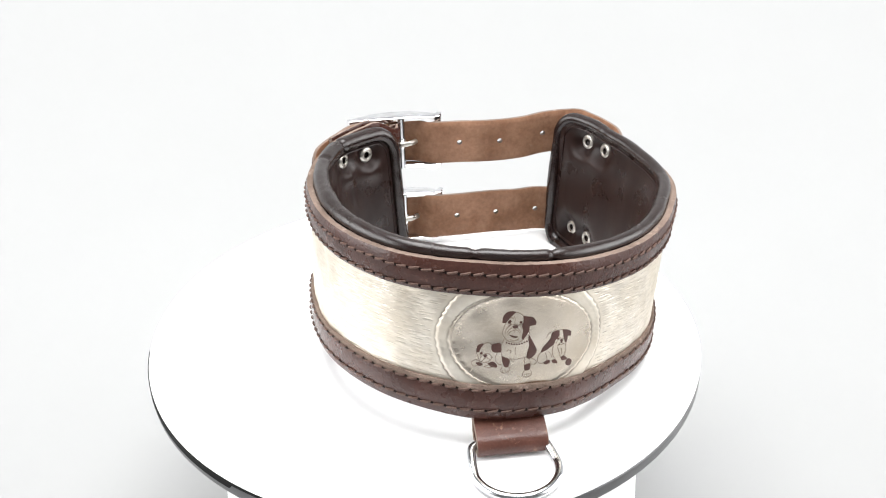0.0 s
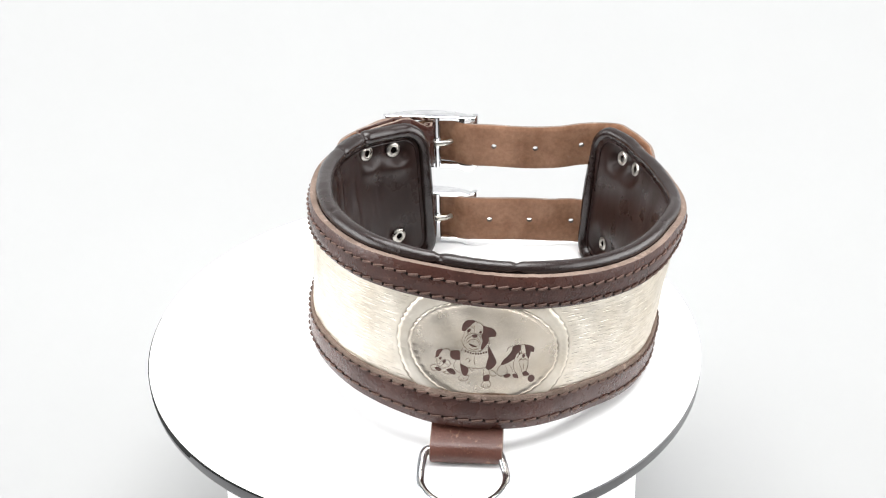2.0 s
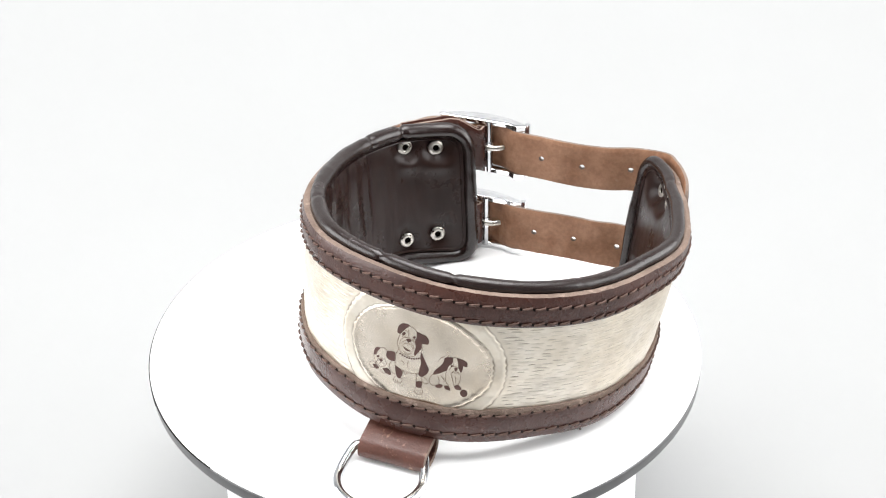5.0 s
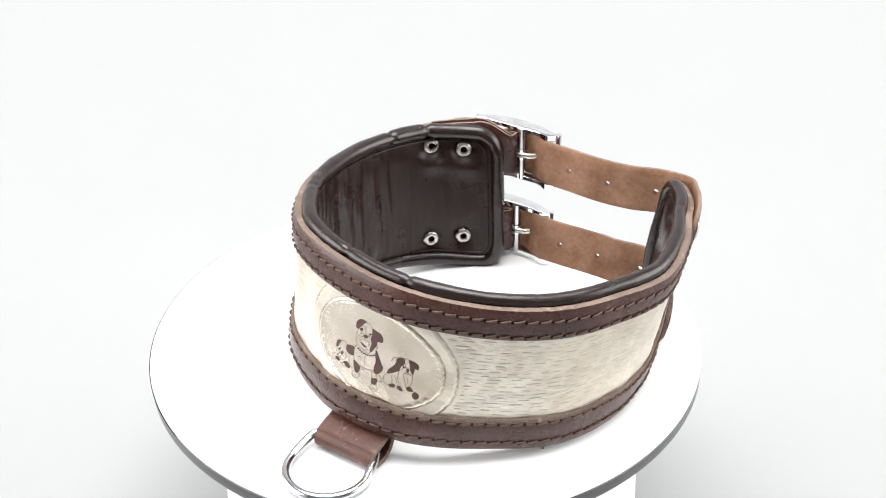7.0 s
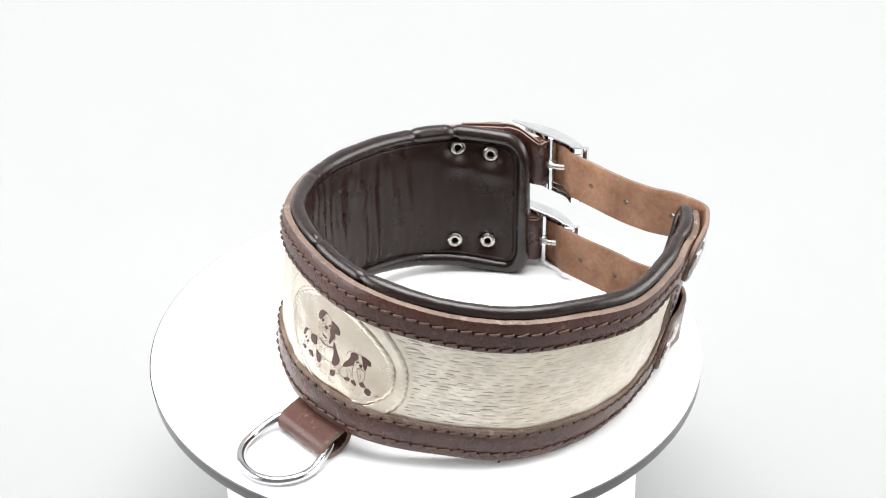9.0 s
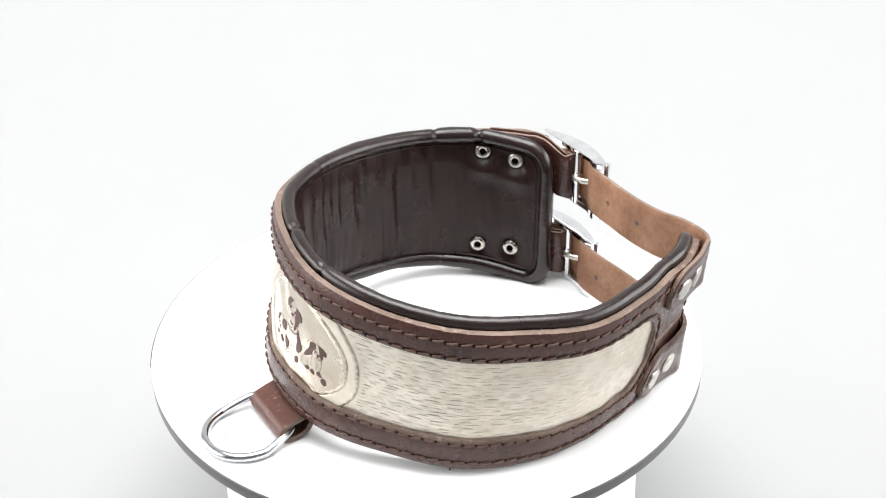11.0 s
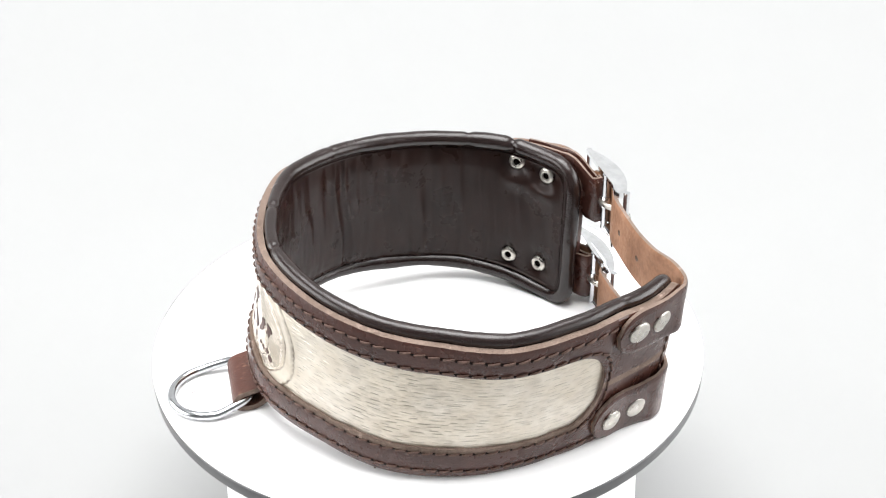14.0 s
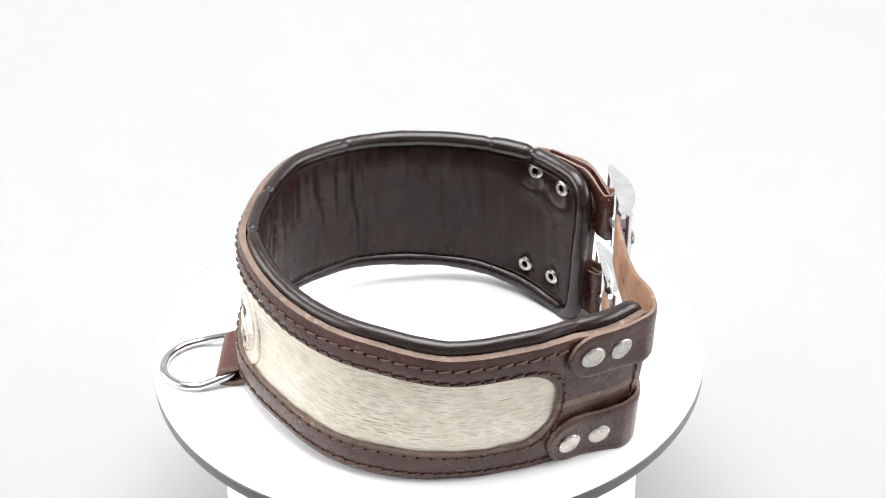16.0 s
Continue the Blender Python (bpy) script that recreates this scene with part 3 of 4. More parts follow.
def seam(path, name, length=0.0385, gap=0.0030, rad=0.0043, tilt=0.0036, label=""):
    """A row of slanting stitches along closed or open (s, v) points on the outer leather."""
    def swell(q, v):
        wl, wu = window(q)
        lo, hi = (wu, HIGH) if v > HIGH / 2 else (0.0, wl)
        u = min(1.0, max(0.0, (v - lo) / max(hi - lo, 1e-4)))
        return 0.006 * min(1.0, (wu - wl) / 0.2) * max(0.0, math.sin(math.pi * u) ** 0.8 - 0.55)

    def lifted(q, v, off):
        return sv(q, v, off + np.array([swell(float(a), float(b)) for a, b in zip(q, v)]))

    line = np.array(path)
    d = np.concatenate([[0], np.cumsum(np.linalg.norm(np.diff(line, axis=0), axis=1))])
    n = int(d[-1] / (length + gap))
    m = Mesh()
    threads = []
    rng = np.random.default_rng(len(path))
    t_ = np.gradient(line, axis=0)
    t_ /= np.linalg.norm(t_, axis=1, keepdims=True) + 1e-9
    w_ = np.stack([-t_[:, 1], t_[:, 0]], 1)
    k_ = len(line)
    # flat dark strip under the stitches: the groove's shade, in colour only
    rim = np.vstack([line + w_ * 0.0026, line - w_ * 0.0026])
    m.add(lifted(rim[:, 0], rim[:, 1], 0.0010), [[i, i + 1, k_ + i + 1, k_ + i] for i in range(k_ - 1)], 1)
    for i in range(n):
        t0 = d[-1] * i / n
        t1 = t0 + length
        q = np.stack([np.interp([t0, t1], d, line[:, k]) for k in (0, 1)], 1)
        u = (q[1] - q[0]) / max(1e-6, np.linalg.norm(q[1] - q[0]))
        w = np.array([-u[1], u[0]])
        j = rng.normal(0, 0.0011, 2)
        a, b = q[0] - w * (tilt + j[0]), q[1] + w * (tilt + j[1])
        g = (b - a) / np.linalg.norm(b - a)
        w2 = np.array([-g[1], g[0]])
        pts = []
        for f_, r_, o_ in ((0.0, 0.45, -0.004), (0.12, 0.9, 0.0005), (0.5, 1.05, 0.0025), (0.88, 0.9, 0.0005), (1.0, 0.45, -0.004)):
            c = a + (b - a) * f_
            for k in range(6):
                x, y = math.cos(k * math.pi / 3), math.sin(k * math.pi / 3)
                e = c + w2 * x * rad * r_
                pts.append((*e, o_ + y * rad * 0.8 * r_))
        pts = np.array(pts)
        xyz = lifted(pts[:, 0], pts[:, 1], pts[:, 2] + 0.0008)
        faces = [[6 * r + k, 6 * r + (k + 1) % 6, 6 * r + 6 + (k + 1) % 6, 6 * r + 6 + k] for r in range(4) for k in range(6)]
        threads.append((xyz, faces + [list(range(6)), list(range(24, 30))]))
        # awl hole beside the end of the stitch: a flat disc coloured as shade
        c = b + u * gap * 0.5
        disc = [c + 0.0034 * np.array([math.cos(k * math.pi / 4) * 1.1, math.sin(k * math.pi / 4)]) for k in range(8)]
        disc = np.array(disc)
        m.add(lifted(disc[:, 0], disc[:, 1], 0.0013), [list(range(8))], 1)
    row = m.object(name, [HOLE_SHADE, HOLE_SHADE], collar, label)
    for xyz, faces in threads:
        part("stitch", mesh_of("stitch", xyz, faces, [THREAD]), row)


def ring_path(s0, s1, v0, v1, r, n=14):
    """A rounded rectangle in (s, v), closed."""
    out = []
    for cx, cy, t0 in ((s1 - r, v0 + r, -90), (s1 - r, v1 - r, 0), (s0 + r, v1 - r, 90), (s0 + r, v0 + r, 180)):
        for i in range(n + 1):
            t = radians(t0 + 90 * i / n)
            out.append((cx + r * math.cos(t), cy + r * math.sin(t)))
    out.append(out[0])
    full = []
    for a, b in zip(out[:-1], out[1:]):
        k = max(1, int(math.dist(a, b) / 0.01))
        full += [(a[0] + (b[0] - a[0]) * i / k, a[1] + (b[1] - a[1]) * i / k) for i in range(k)]
    return full + [out[0]]


seam(ring_path(S0 + 0.026, S1 - 0.026, 0.031, HIGH - 0.0345, 0.055), "edge_stitching", label="row of dark brown waxed stitches on a painted groove shade strip")
seam(ring_path(W0 - 0.020, W1 + 0.020, BAND_LOW - 0.016, HIGH - BAND_TOP + 0.016, 0.135), "window_stitching", label="row of dark brown waxed stitches on a painted groove shade strip")


# ---- lining and rolled edge ----
def lining():
    ss = np.linspace(S0 + 0.005, S1 - 0.005, 520)
    vs = np.linspace(0.0, 1.0, 90)
    rows, offs = [], []
    for s in ss:
        c = corner(min(s - S0 + 0.02, S1 - s + 0.02), 0.09)
        rows.append(c + (HIGH - 2 * c) * vs)
    v = np.array(rows)
    s = np.repeat(ss[:, None], len(vs), 1)
    edge = np.minimum(np.minimum(v, HIGH - v), np.minimum(s - S0, S1 - s))
    puff = 0.058 + 0.012 * np.clip(edge / 0.09, 0, 1) ** 0.6
    fold = np.zeros(s.shape)
    for i in range(s.shape[0]):
        a = float(angle_at(s[i, 0]))
        amt = (0.42 if a < -120 else 0.07) + 1.25 * math.exp(-((a + 188) / 24) ** 2) + 0.7 * math.exp(-((a + 222) / 16) ** 2)
        for j in range(s.shape[1]):
            w = noise.noise((s[i, j] * 17 + 0.25 * math.sin(v[i, j] * 11), v[i, j] * 1.5, 3.0))
            w2 = noise.noise((s[i, j] * 48, v[i, j] * 8.0, 9.0))
            fold[i, j] = amt * (0.0070 * (1 - 2.0 * math.sqrt(w * w + 0.018)) + 0.0016 * w2)
    dent = np.zeros(s.shape)
    for a, z in EYELETS:
        p, h = length_at(a), height_share(a, z) * HIGH
        d2 = (s - p) ** 2 + (v - h) ** 2
        dent += (0.030 if a < -200 else 0.038) * np.exp(-d2 / 0.050 ** 2)
        # the padding swells below each upper eyelet
        if z > 0.3:
            dent -= (0.016 if a < -200 else 0.005) * np.exp(-((s - p) / 0.05) ** 2 - ((v - h + 0.066) / 0.034) ** 2)
    off = -(puff + fold * np.clip(edge / 0.06, 0, 1) - dent)
    pts = sv(s, v, off)
    n, k = s.shape
    idx = np.arange(n * k).reshape(n, k)
    f = np.stack([idx[:-1, :-1], idx[:-1, 1:], idx[1:, 1:], idx[1:, :-1]], -1).reshape(-1, 4)
    m = Mesh()
    m.add(pts.reshape(-1, 3).tolist(), f.tolist())
    m.object("lining", [LINING], collar, "soft creased dark brown lining leather", sharp=80)


def height_share(a, z):
    zb, zt = np.interp(a, _a, _zb), np.interp(a, _a, _zt)
    return float((z - zb) / (zt - zb))


EYELETS = [(-248.1, 0.518), (-259.5, 0.491), (-246.4, 0.127), (-258.2, 0.125), (3.8, 0.451), (-6.9, 0.456), (5.6, 0.087), (-4.7, 0.084)]


def rolled_edge():
    path = ring_path(S0 + 0.004, S1 - 0.004, -0.002, HIGH + 0.014, 0.085)[:-1]
    m = Mesh()
    k = 18
    pts, n = [], len(path)
    c = np.array(path)
    t = np.roll(c, -1, 0) - np.roll(c, 1, 0)
    t /= np.linalg.norm(t, axis=1, keepdims=True)
    w = np.stack([-t[:, 1], t[:, 0]], 1)
    for i in range(n):
        s, v = c[i]
        a = float(angle_at(s))
        swell = 1 + (0.10 if v > HIGH * 0.5 else 0.20) * noise.noise((s * 7, v * 7, 1.0)) + 0.025 * noise.noise((s * 30, v * 30, 4.0))
        top = v > HIGH * 0.8
        front = min(1.0, max(0.0, (a + 205) / 50))
        high = min(1.0, max(0.0, (v / HIGH - 0.45) / 0.45))
        slim = 1 - 0.24 * front * max(high * high * (3 - 2 * high), max(0.0, 1 - max(0.0, a + 6) / 12))
        drop = 0.007 * front * high
        for a0, wd, dp in ((-151, 1.1, 0.30), (-131, 0.9, 0.26), (-141, 8.0, 0.07), (-246.6, 1.2, 0.30), (-231.8, 0.9, 0.20), (-96, 0.8, 0.08), (-187, 0.8, 0.10), (-8, 0.9, 0.12)):
            if top:
                swell -= dp * math.exp(-((a - a0) / wd) ** 2)
        for q in range(k):
            x, y = math.cos(2 * math.pi * q / k), math.sin(2 * math.pi * q / k)
            r = 0.029 * slim * swell * (1 + 0.035 * noise.noise((s * 60, v * 60 + x * 2, y * 2)))
            pts.append((c[i, 0] - w[i, 0] * x * r, c[i, 1] - drop - w[i, 1] * x * r, -0.055 + (1 - slim) * 0.022 + y * r * 1.02))
    pts = np.array(pts)
    xyz = sv(pts[:, 0], pts[:, 1], pts[:, 2])
    faces = [[i * k + q, i * k + (q + 1) % k, ((i + 1) % n) * k + (q + 1) % k, ((i + 1) % n) * k + q] for i in range(n) for q in range(k)]
    m.add(xyz.tolist(), faces)
    m.object("rolled_edge", [ROLL], collar, "padded roll of dark brown leather", sharp=80)
    # groove thread between roll and lining
    path = np.array(ring_path(S0 + 0.045, S1 - 0.045, 0.036, HIGH - 0.020, 0.06)[:-1])
    n, k = len(path), 6
    pts = np.array([(s + 0.0034 * math.cos(q * 1.047), v + 0.0034 * math.sin(q * 1.047) * 0.9, -0.0660 + 0.004 * math.sin(q * 1.047 + 0.8)) for s, v in path for q in range(k)])
    m = Mesh()
    m.add(sv(pts[:, 0], pts[:, 1], pts[:, 2]).tolist(), [[i * k + q, i * k + (q + 1) % k, ((i + 1) % n) * k + (q + 1) % k, ((i + 1) % n) * k + q] for i in range(n) for q in range(k)])
    m.object("lining_seam", [LINING], collar, "dark seam beside the roll")


lining()
rolled_edge()


def placed(verts, point, out):
    """Verts of a lathe turned so that its z points along out, at point."""
    z = Vector(out).normalized()
    q = z.to_track_quat("Z", "Y").to_matrix()
    return [tuple(q @ Vector(v) + Vector(point)) for v in verts]


def normal_at(a, h):
    n = surf(a, h, 0.01) - surf(a, h, 0.0)
    return n / np.linalg.norm(n)


def eyelets():
    prof = [(0.0, -0.006), (0.0120, -0.006), (0.0120, 0.003), (0.0140, 0.0070), (0.0185, 0.0088), (0.0255, 0.0072), (0.0300, 0.003), (0.0310, -0.006)]
    for a, z in EYELETS:
        h = height_share(a, z)
        v, f = lathe(prof, 28)
        m = Mesh()
        # bore and its floor take the near-black colour as the hole's shade
        m.add(placed(v, surf(a, h, -0.0545 if a < -200 else -0.035), -normal_at(a, h)), f, [1 if i < 28 * 2 else 0 for i in range(len(f))])
        m.object("eyelet", [NICKEL, HOLE_SHADE], collar, "worn nickel eyelet")


eyelets()


# ---- straps ----
def ribbon(name, rows, width, thick, mats, parent, holes=(), tip=True, label="", step=0.0115):
    """A leather strap along rows of (x, y, z of its middle, lean); grain side outwards, flesh side inwards."""
    line = even(catmull(rows), step)
    n = len(line)
    tan = np.gradient(line[:, :3], axis=0)
    tan /= np.linalg.norm(tan, axis=1, keepdims=True)
    out = np.stack([tan[:, 1], -tan[:, 0], np.zeros(n)], 1)
    out /= np.linalg.norm(out, axis=1, keepdims=True)
    up = out * line[:, 3:4] + np.array([0, 0, 1.0])
    up /= np.linalg.norm(up, axis=1, keepdims=True)
    up = up - tan * (up * tan).sum(1, keepdims=True)
    nrm = np.cross(tan, up)
    nrm *= np.sign((nrm * out).sum(1, keepdims=True))
    d = np.concatenate([[0], np.cumsum(np.linalg.norm(np.diff(line[:, :3], axis=0), axis=1))])
    k = int(round(width / step))
    k += k % 2
    grids = []
    for side in (1, -1):
        g = np.zeros((n, k + 1, 3))
        for i in range(n):
            half = width / 2
            if tip:
                half = max(0.004, half - corner(d[i], half * 0.98))
                half = max(0.03, half - corner(d[-1] - d[i], half * 0.6)) if d[-1] - d[i] < half else half
            for j in range(k + 1):
                y = (2 * j / k - 1) * half
                b = 0.004 if j in (0, k) else 0.0
                g[i, j] = line[i, :3] + up[i] * y + nrm[i] * side * (thick / 2 - b)
        grids.append(g)
    gone, rims = set(), []
    for hx, hy in holes:
        i = int(np.argmin(np.linalg.norm(line[:, :2] - np.array([hx, hy]), axis=1)))
        j = k // 2
        ring = [(i - 1, j - 1), (i, j - 1), (i + 1, j - 1), (i + 1, j), (i + 1, j + 1), (i, j + 1), (i - 1, j + 1), (i - 1, j)]
        for q, (a, b) in enumerate(ring):
            t = radians(225 + 45 * q)
            for g, side in zip(grids, (1, -1)):
                g[a, b] = line[i, :3] + nrm[i] * side * thick / 2 + tan[i] * 0.0115 * math.cos(t) + up[i] * 0.0105 * math.sin(t)
        for a, b in ((i - 1, j - 1), (i, j - 1), (i - 1, j), (i, j)):
            gone.add((a, b))
        rims.append(ring)
    m = Mesh()
    w = k + 1
    verts = np.vstack([grids[0].reshape(-1, 3), grids[1].reshape(-1, 3)]).tolist()
    o = n * w
    faces, ids = [], []
    for i in range(n - 1):
        for j in range(k):
            if (i, j) in gone:
                continue
            q = [i * w + j, (i + 1) * w + j, (i + 1) * w + j + 1, i * w + j + 1]
            faces.append(q), ids.append(0)
            faces.append([o + x for x in q[::-1]]), ids.append(1)
        for j in (0, k):
            faces.append([i * w + j, (i + 1) * w + j, o + (i + 1) * w + j, o + i * w + j]), ids.append(2)
    for i in (0, n - 1):
        for j in range(k):
            faces.append([i * w + j, i * w + j + 1, o + i * w + j + 1, o + i * w + j]), ids.append(2)
    for ring in rims:
        for q in range(8):
            (a, b), (c, e) = ring[q], ring[(q + 1) % 8]
            faces.append([a * w + b, c * w + e, o + c * w + e, o + a * w + b]), ids.append(2)
    m.add(verts, faces, ids)
    return m.object(name, mats, parent, label, sharp=50)


STRAP_W, STRAP_T = 0.19, 0.019


def on_shell(a, z, off, lean):
    return (*surf(a, height_share(a, z), off)[:2], z, lean)


BAR = np.array([0.425, 0.505])
ALONG = np.array([0.745, -0.667])
OUTW = np.array([0.667, 0.745])


def strap_set(z_right, z_free, z_left, free, holes, rivets, bar, label, width=0.19, tip=-13.0):
    """A strap riveted to one end, its holes, the buckle on the other end and the billet that carries it."""
    lean = 0.19
    rows = [on_shell(a, z_right, o, lean) for a, o in ((tip, 0.011), (-8.5, 0.011), (-4.5, 0.011), (0, 0.012), (5, 0.015), (9.5, 0.020), (13.4, 0.026))]
    rows[-2:] = [(*q[:3], q[3] * f) for q, f in zip(rows[-2:], (0.7, 0.35))]
    rows += [(x, y, z, l) for x, y, z, l in free]
    b = np.array(bar)
    for x, o in ((0.05, 0.019), (0.0, 0.023), (-0.05, 0.006), (-0.10, -0.030)):
        p = b + ALONG * x + OUTW * o
        rows.append((p[0], p[1], z_free, 0.0))
    rows += [on_shell(a, z_left + dz, 0.0310, 0.05) for a, dz in ((-262, -0.006), (-255, -0.011), (-248, -0.016), (-242, -0.020))]
    strap = ribbon("strap", rows, width, STRAP_T, [BROWN, FLESH, EDGE], collar, holes, label=label)
    # rivets
    prof = [(0.037, -0.002), (0.0385, 0.002), (0.0378, 0.0055), (0.0345, 0.0085), (0.026, 0.0100), (0.012, 0.0107), (0.0, 0.0109)]
    for a, z in rivets:
        h = height_share(a, z)
        v, f = lathe(prof, 36)
        m = Mesh()
        m.add(placed(v, surf(a, h, 0.0195), normal_at(a, h)), f)
        m.object("rivet", [NICKEL], strap, "domed worn nickel rivet cap")
    # billet, folded round the buckle's bar
    rows = [on_shell(a, z_left, -0.0120, 0.05) for a in (-243, -248, -253, -258, -263, -267)]
    end = surf(-271.0, height_share(-271.0, z_left), -0.0005)[:2]
    ahead = (b - end) / np.linalg.norm(b - end)
    side = np.array([-ahead[1], ahead[0]])
    heel = b - ahead * 0.034
    p = heel - ahead * 0.022 - side * 0.0105
    rows.append((p[0], p[1], z_free, 0))
    for t in (-70, 0, 70):
        q = heel + ahead * 0.0115 * math.cos(radians(t)) + side * 0.0105 * math.sin(radians(t))
        rows.append((q[0], q[1], z_free, 0))
    p = heel - ahead * 0.022 + side * 0.0105
    rows.append((p[0], p[1], z_free, 0))
    rows += [on_shell(a, z_left, 0.0105, 0.05) for a in (-266, -261, -256, -250)]
    # its inner and outer runs face opposite ways: grain shows on both
    ribbon("billet", rows, STRAP_W * 0.94, 0.018, [BROWN, BROWN, EDGE], collar, tip=False, label="folded dark brown billet holding the buckle")
    buckle(b, z_free)


def buckle(b, z):
    ob = new("buckle")
    ob.parent = collar
    tagged(ob, "chrome centre-bar buckle")
    out3, al3, up = np.array([*OUTW, 0]), np.array([*ALONG, 0]), np.array([0, 0, 1.0])
    base = np.array([b[0], b[1], z])
    X0, X1, HW = -0.198, 0.152, 0.103
    m = Mesh()
    # two cheeks: a straight inner edge, an arched outer one
    for sgn in (1, -1):
        xs = np.linspace(X0, X1, 45)
        sec = []
        for x in xs:
            u = (2 * x - X0 - X1) / (X1 - X0)
            o0, o1 = -0.009, 0.014 + 0.046 * (1 - u * u)
            lobe = 0.011 * math.exp(-((x - X1 + 0.030) / 0.026) ** 2)
            p = [(o0 - lobe * 0.8, -0.007 - lobe), (o0 + 0.004, -0.010 - lobe), (o1 - 0.008, -0.008), (o1, -0.003), (o1, 0.004), (o1 - 0.008, 0.009), (o0 + 0.004, 0.010 + lobe * 0.3), (o0 - lobe * 0.8, 0.007)]
            sec += [base + al3 * x + out3 * o + up * (sgn * HW + zz) for o, zz in p]
        f = [[i * 8 + q, i * 8 + (q + 1) % 8, i * 8 + 8 + (q + 1) % 8, i * 8 + 8 + q] for i in range(len(xs) - 1) for q in range(8)]
        m.add(sec, f + [list(range(8)), list(range(len(sec) - 8, len(sec)))])
    for x, o in ((X0, 0.002), (X1, 0.016)):
        path = [base + al3 * x + out3 * o + up * t for t in np.linspace(-HW - 0.008, HW + 0.008, 9)]
        v, f = sweep(path, [al3] * 9, [out3] * 9, circle(0.012, 0.011, 14))
        m.add(v, f)
    m.object("frame", [CHROME], ob, sharp=50)
    m = Mesh()
    path = [base + up * t for t in np.linspace(-HW - 0.004, HW + 0.004, 15)]
    v, f = sweep(path, [al3] * 15, [out3] * 15, circle(0.016, 0.016, 16))
    m.add(v, f)
    m.object("bar", [STEEL], ob)
    m = Mesh()
    path = [base + al3 * x + out3 * o for x, o in ((-0.014, 0.002), (-0.012, -0.012), (0.0, -0.019), (0.02, -0.015), (0.04, -0.008), (0.058, 0.006), (0.09, 0.036), (0.12, 0.038), (0.150, 0.030))]
    path = [np.array(p) for p in catmull(path, 5)]
    tn = np.gradient(np.array(path), axis=0)
    tn /= np.linalg.norm(tn, axis=1, keepdims=True)
    v, f = sweep(path, [np.cross(t, up) for t in tn], [up] * len(path), circle(0.009, 0.011, 12))
    m.add(v, f)
    m.object("prong", [NICKEL], ob, "slightly yellowed prong")
    m = Mesh()
    path = [base + up * t for t in np.linspace(-0.02, 0.02, 7)]
    v, f = sweep(path, [al3] * 7, [out3] * 7, circle(0.0205, 0.0205, 16))
    m.add(v, f)
    m.object("prong_collar", [CHROME], ob)


strap_set(0.453, 0.447, 0.500,
          [(0.932, 0.084, 0.446, 0.02), (0.870, 0.139, 0.443, 0.0), (0.792, 0.176, 0.441, 0), (0.716, 0.228, 0.441, 0), (0.652, 0.282, 0.443, 0), (0.590, 0.339, 0.447, 0), (0.520, 0.412, 0.447, 0)],
          [(0.864, 0.134), (0.714, 0.228), (0.588, 0.339)], [(-4.7, 0.460), (4.3, 0.458)], (0.437, 0.509),
          "brown leather strap with punched holes and a tan back", width=0.178, tip=-12.0)
strap_set(0.096, 0.123, 0.126,
          [(0.902, 0.070, 0.100, 0.06), (0.834, 0.138, 0.112, 0.06), (0.755, 0.180, 0.122, 0), (0.691, 0.230, 0.127, 0), (0.628, 0.282, 0.128, 0), (0.563, 0.335, 0.128, 0), (0.490, 0.405, 0.128, 0)],
          [(0.822, 0.132), (0.691, 0.230), (0.563, 0.335)], [(-6.1, 0.092), (5.4, 0.094)], (0.418, 0.490),
          "brown leather strap with punched holes and a tan back", tip=-14.4)


# ---- ring and its loop ----
RC = np.array([-0.345, -0.660, 0.0])
RD = np.array([0.839, -0.545, 0.0])
RN = np.array([-0.545, -0.839, 0.0])
UPZ = np.array([0.0, 0.0, 1.0])


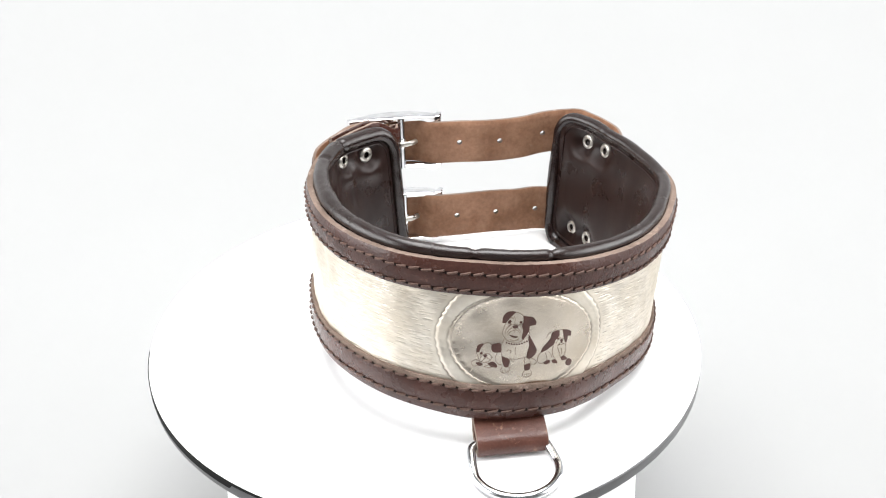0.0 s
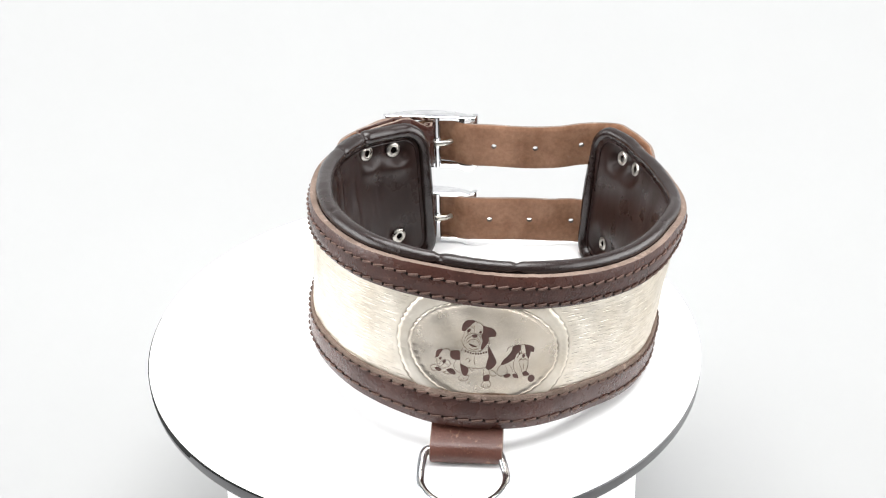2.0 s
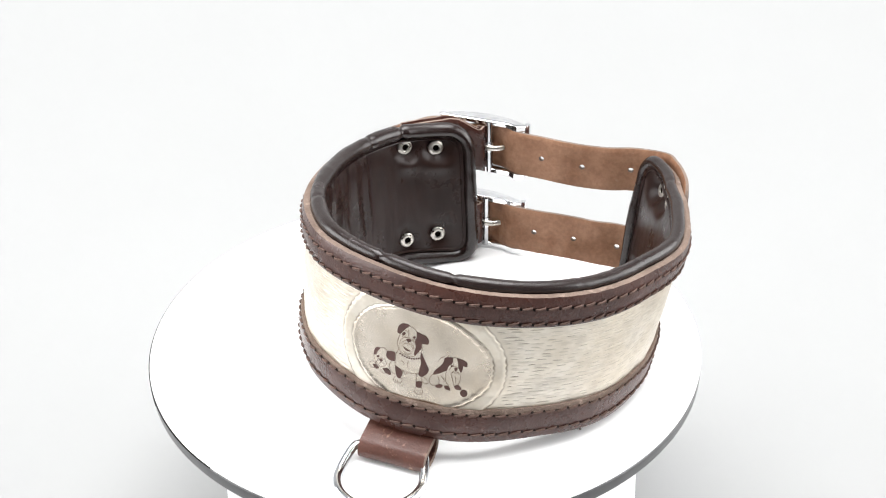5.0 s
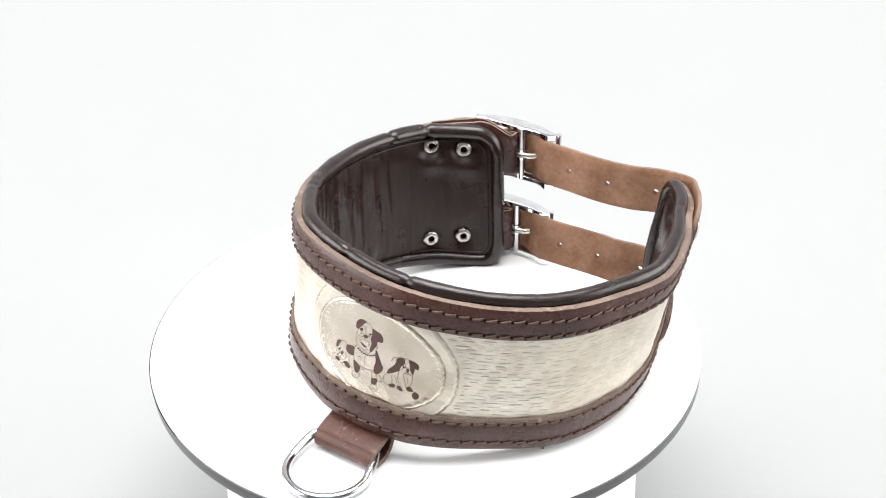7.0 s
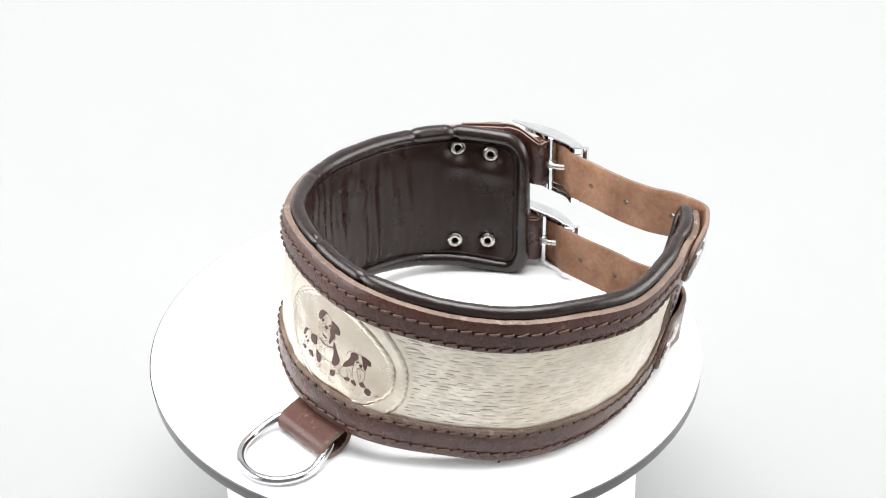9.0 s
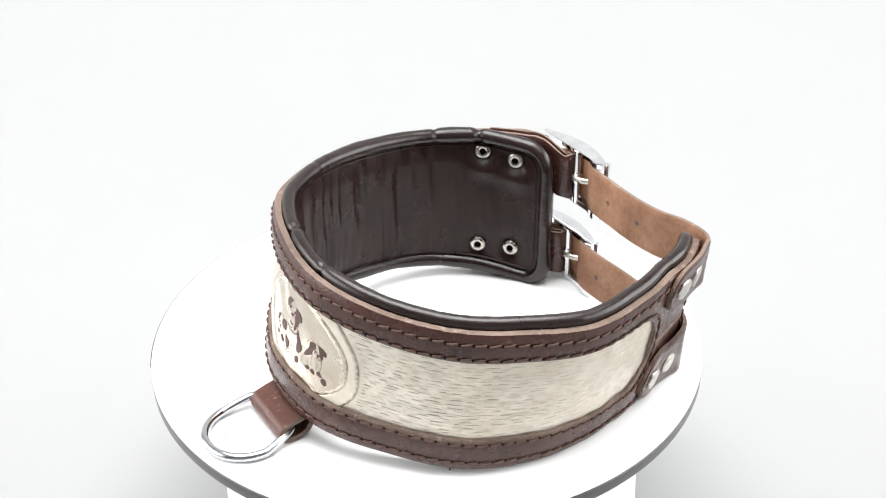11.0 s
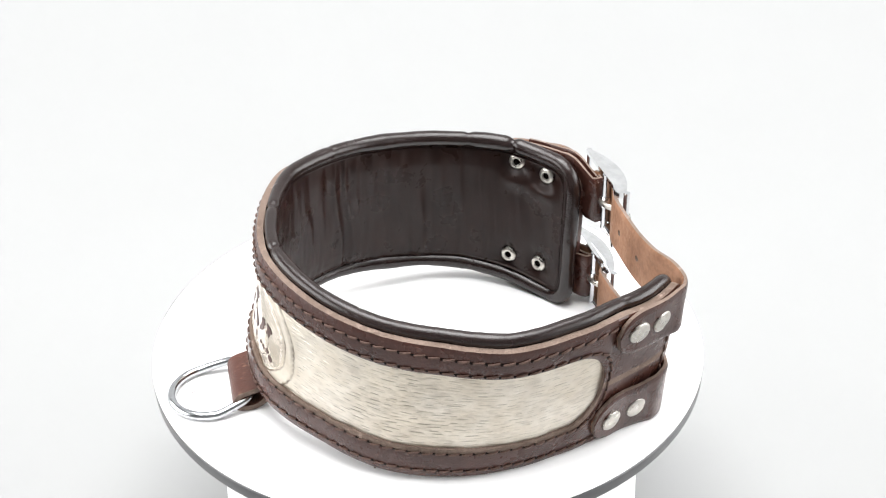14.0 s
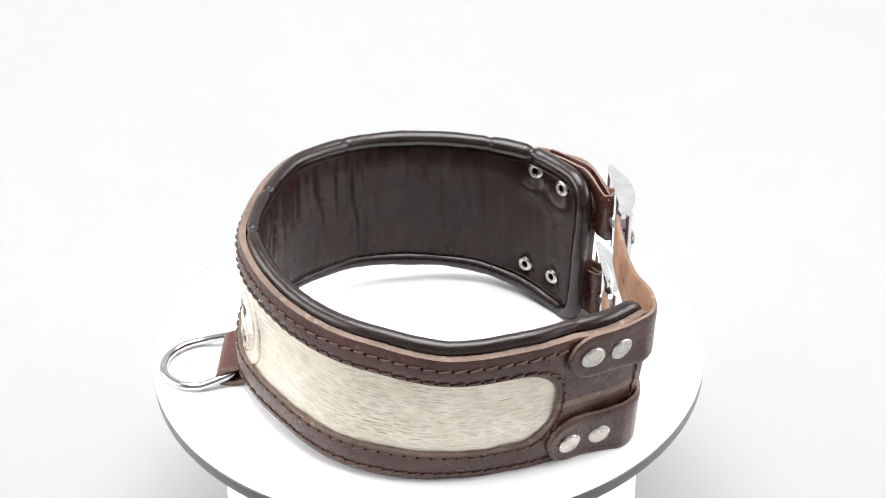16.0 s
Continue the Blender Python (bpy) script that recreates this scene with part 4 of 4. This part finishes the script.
def ring_and_loop():
    rad, tube, mid = 0.133, 0.0150, -0.016
    line = [(-0.121, -0.006), (-0.127, 0.022), (-0.132, 0.052)]
    line += [(-0.135 * math.cos(t), 0.080 + rad * math.sin(t)) for t in np.linspace(0.05, math.pi - 0.05, 30)]
    line += [(0.132, 0.052), (0.127, 0.022), (0.121, -0.006), (0.113, -0.024), (0.095, -0.034), (0.0, -0.036), (-0.095, -0.034), (-0.113, -0.024)]
    line = catmull([*line, line[0]], 4)[:-1]
    path = [RC + RD * (a + mid) + RN * b + UPZ * (0.018 + 0.026 * min(1.0, max(0.0, 1 - (b + 0.036) / 0.12))) for a, b in line]
    path = even(np.array([*path, path[0]]), 0.012)[:-1]
    tn = np.roll(path, -1, 0) - np.roll(path, 1, 0)
    tn /= np.linalg.norm(tn, axis=1, keepdims=True)
    v, f = sweep(list(path), [np.cross(t, UPZ) for t in tn], [UPZ] * len(path), circle(tube, tube, 14), closed=True)
    m = Mesh()
    m.add(v, f)
    m.object("d_ring", [STEEL], collar, "chrome D-shaped ring lying on the turntable")
    # loop of leather that comes from under the lower edge and folds round the ring
    prof = catmull([(-0.118, 0.160), (-0.102, 0.120), (-0.062, 0.087), (-0.015, 0.073), (0.016, 0.062), (0.030, 0.040), (0.022, 0.018), (-0.008, 0.012), (-0.040, 0.016), (-0.068, 0.034), (-0.082, 0.066), (-0.090, 0.100)], 6)
    turn = radians(9.0)
    across = RD * math.cos(turn) + RN * math.sin(turn)
    away = RN * math.cos(turn) - RD * math.sin(turn)
    path = [RC + away * (o - 0.024) + UPZ * z for o, z in prof]
    tn = np.gradient(np.array(path), axis=0)
    tn /= np.linalg.norm(tn, axis=1, keepdims=True)
    nr = [np.cross(across, t) for t in tn]
    w, t = 0.113, 0.0095
    sec = [(-t, -w), (-t, w), (-t + 0.004, w + 0.002), (t - 0.004, w + 0.002), (t, w), (t, -w), (t - 0.004, -w - 0.002), (-t + 0.004, -w - 0.002)]
    v, f = sweep(path, nr, [across] * len(path), sec)
    ids = []
    for i in range(len(f)):
        ids.append(1 if i % 8 in (1, 2, 3, 5, 6, 7) else 0)
    m = Mesh()
    m.add(v, f, ids)
    m.object("ring_loop", [WORN, EDGE], collar, "folded brown leather loop holding the ring", sharp=50)


ring_and_loop()


# ---- motion: the disc turns steadily and carries the collar ----
def motions():
    rate = -6.008
    rows = [(t, pose(0, 0, 0, 0, 0, rate * (t - 8.0))) for t in np.arange(0, 16.01, 1.0).tolist()]
    walk(DISC, rows)
    walk(collar, rows)


motions()
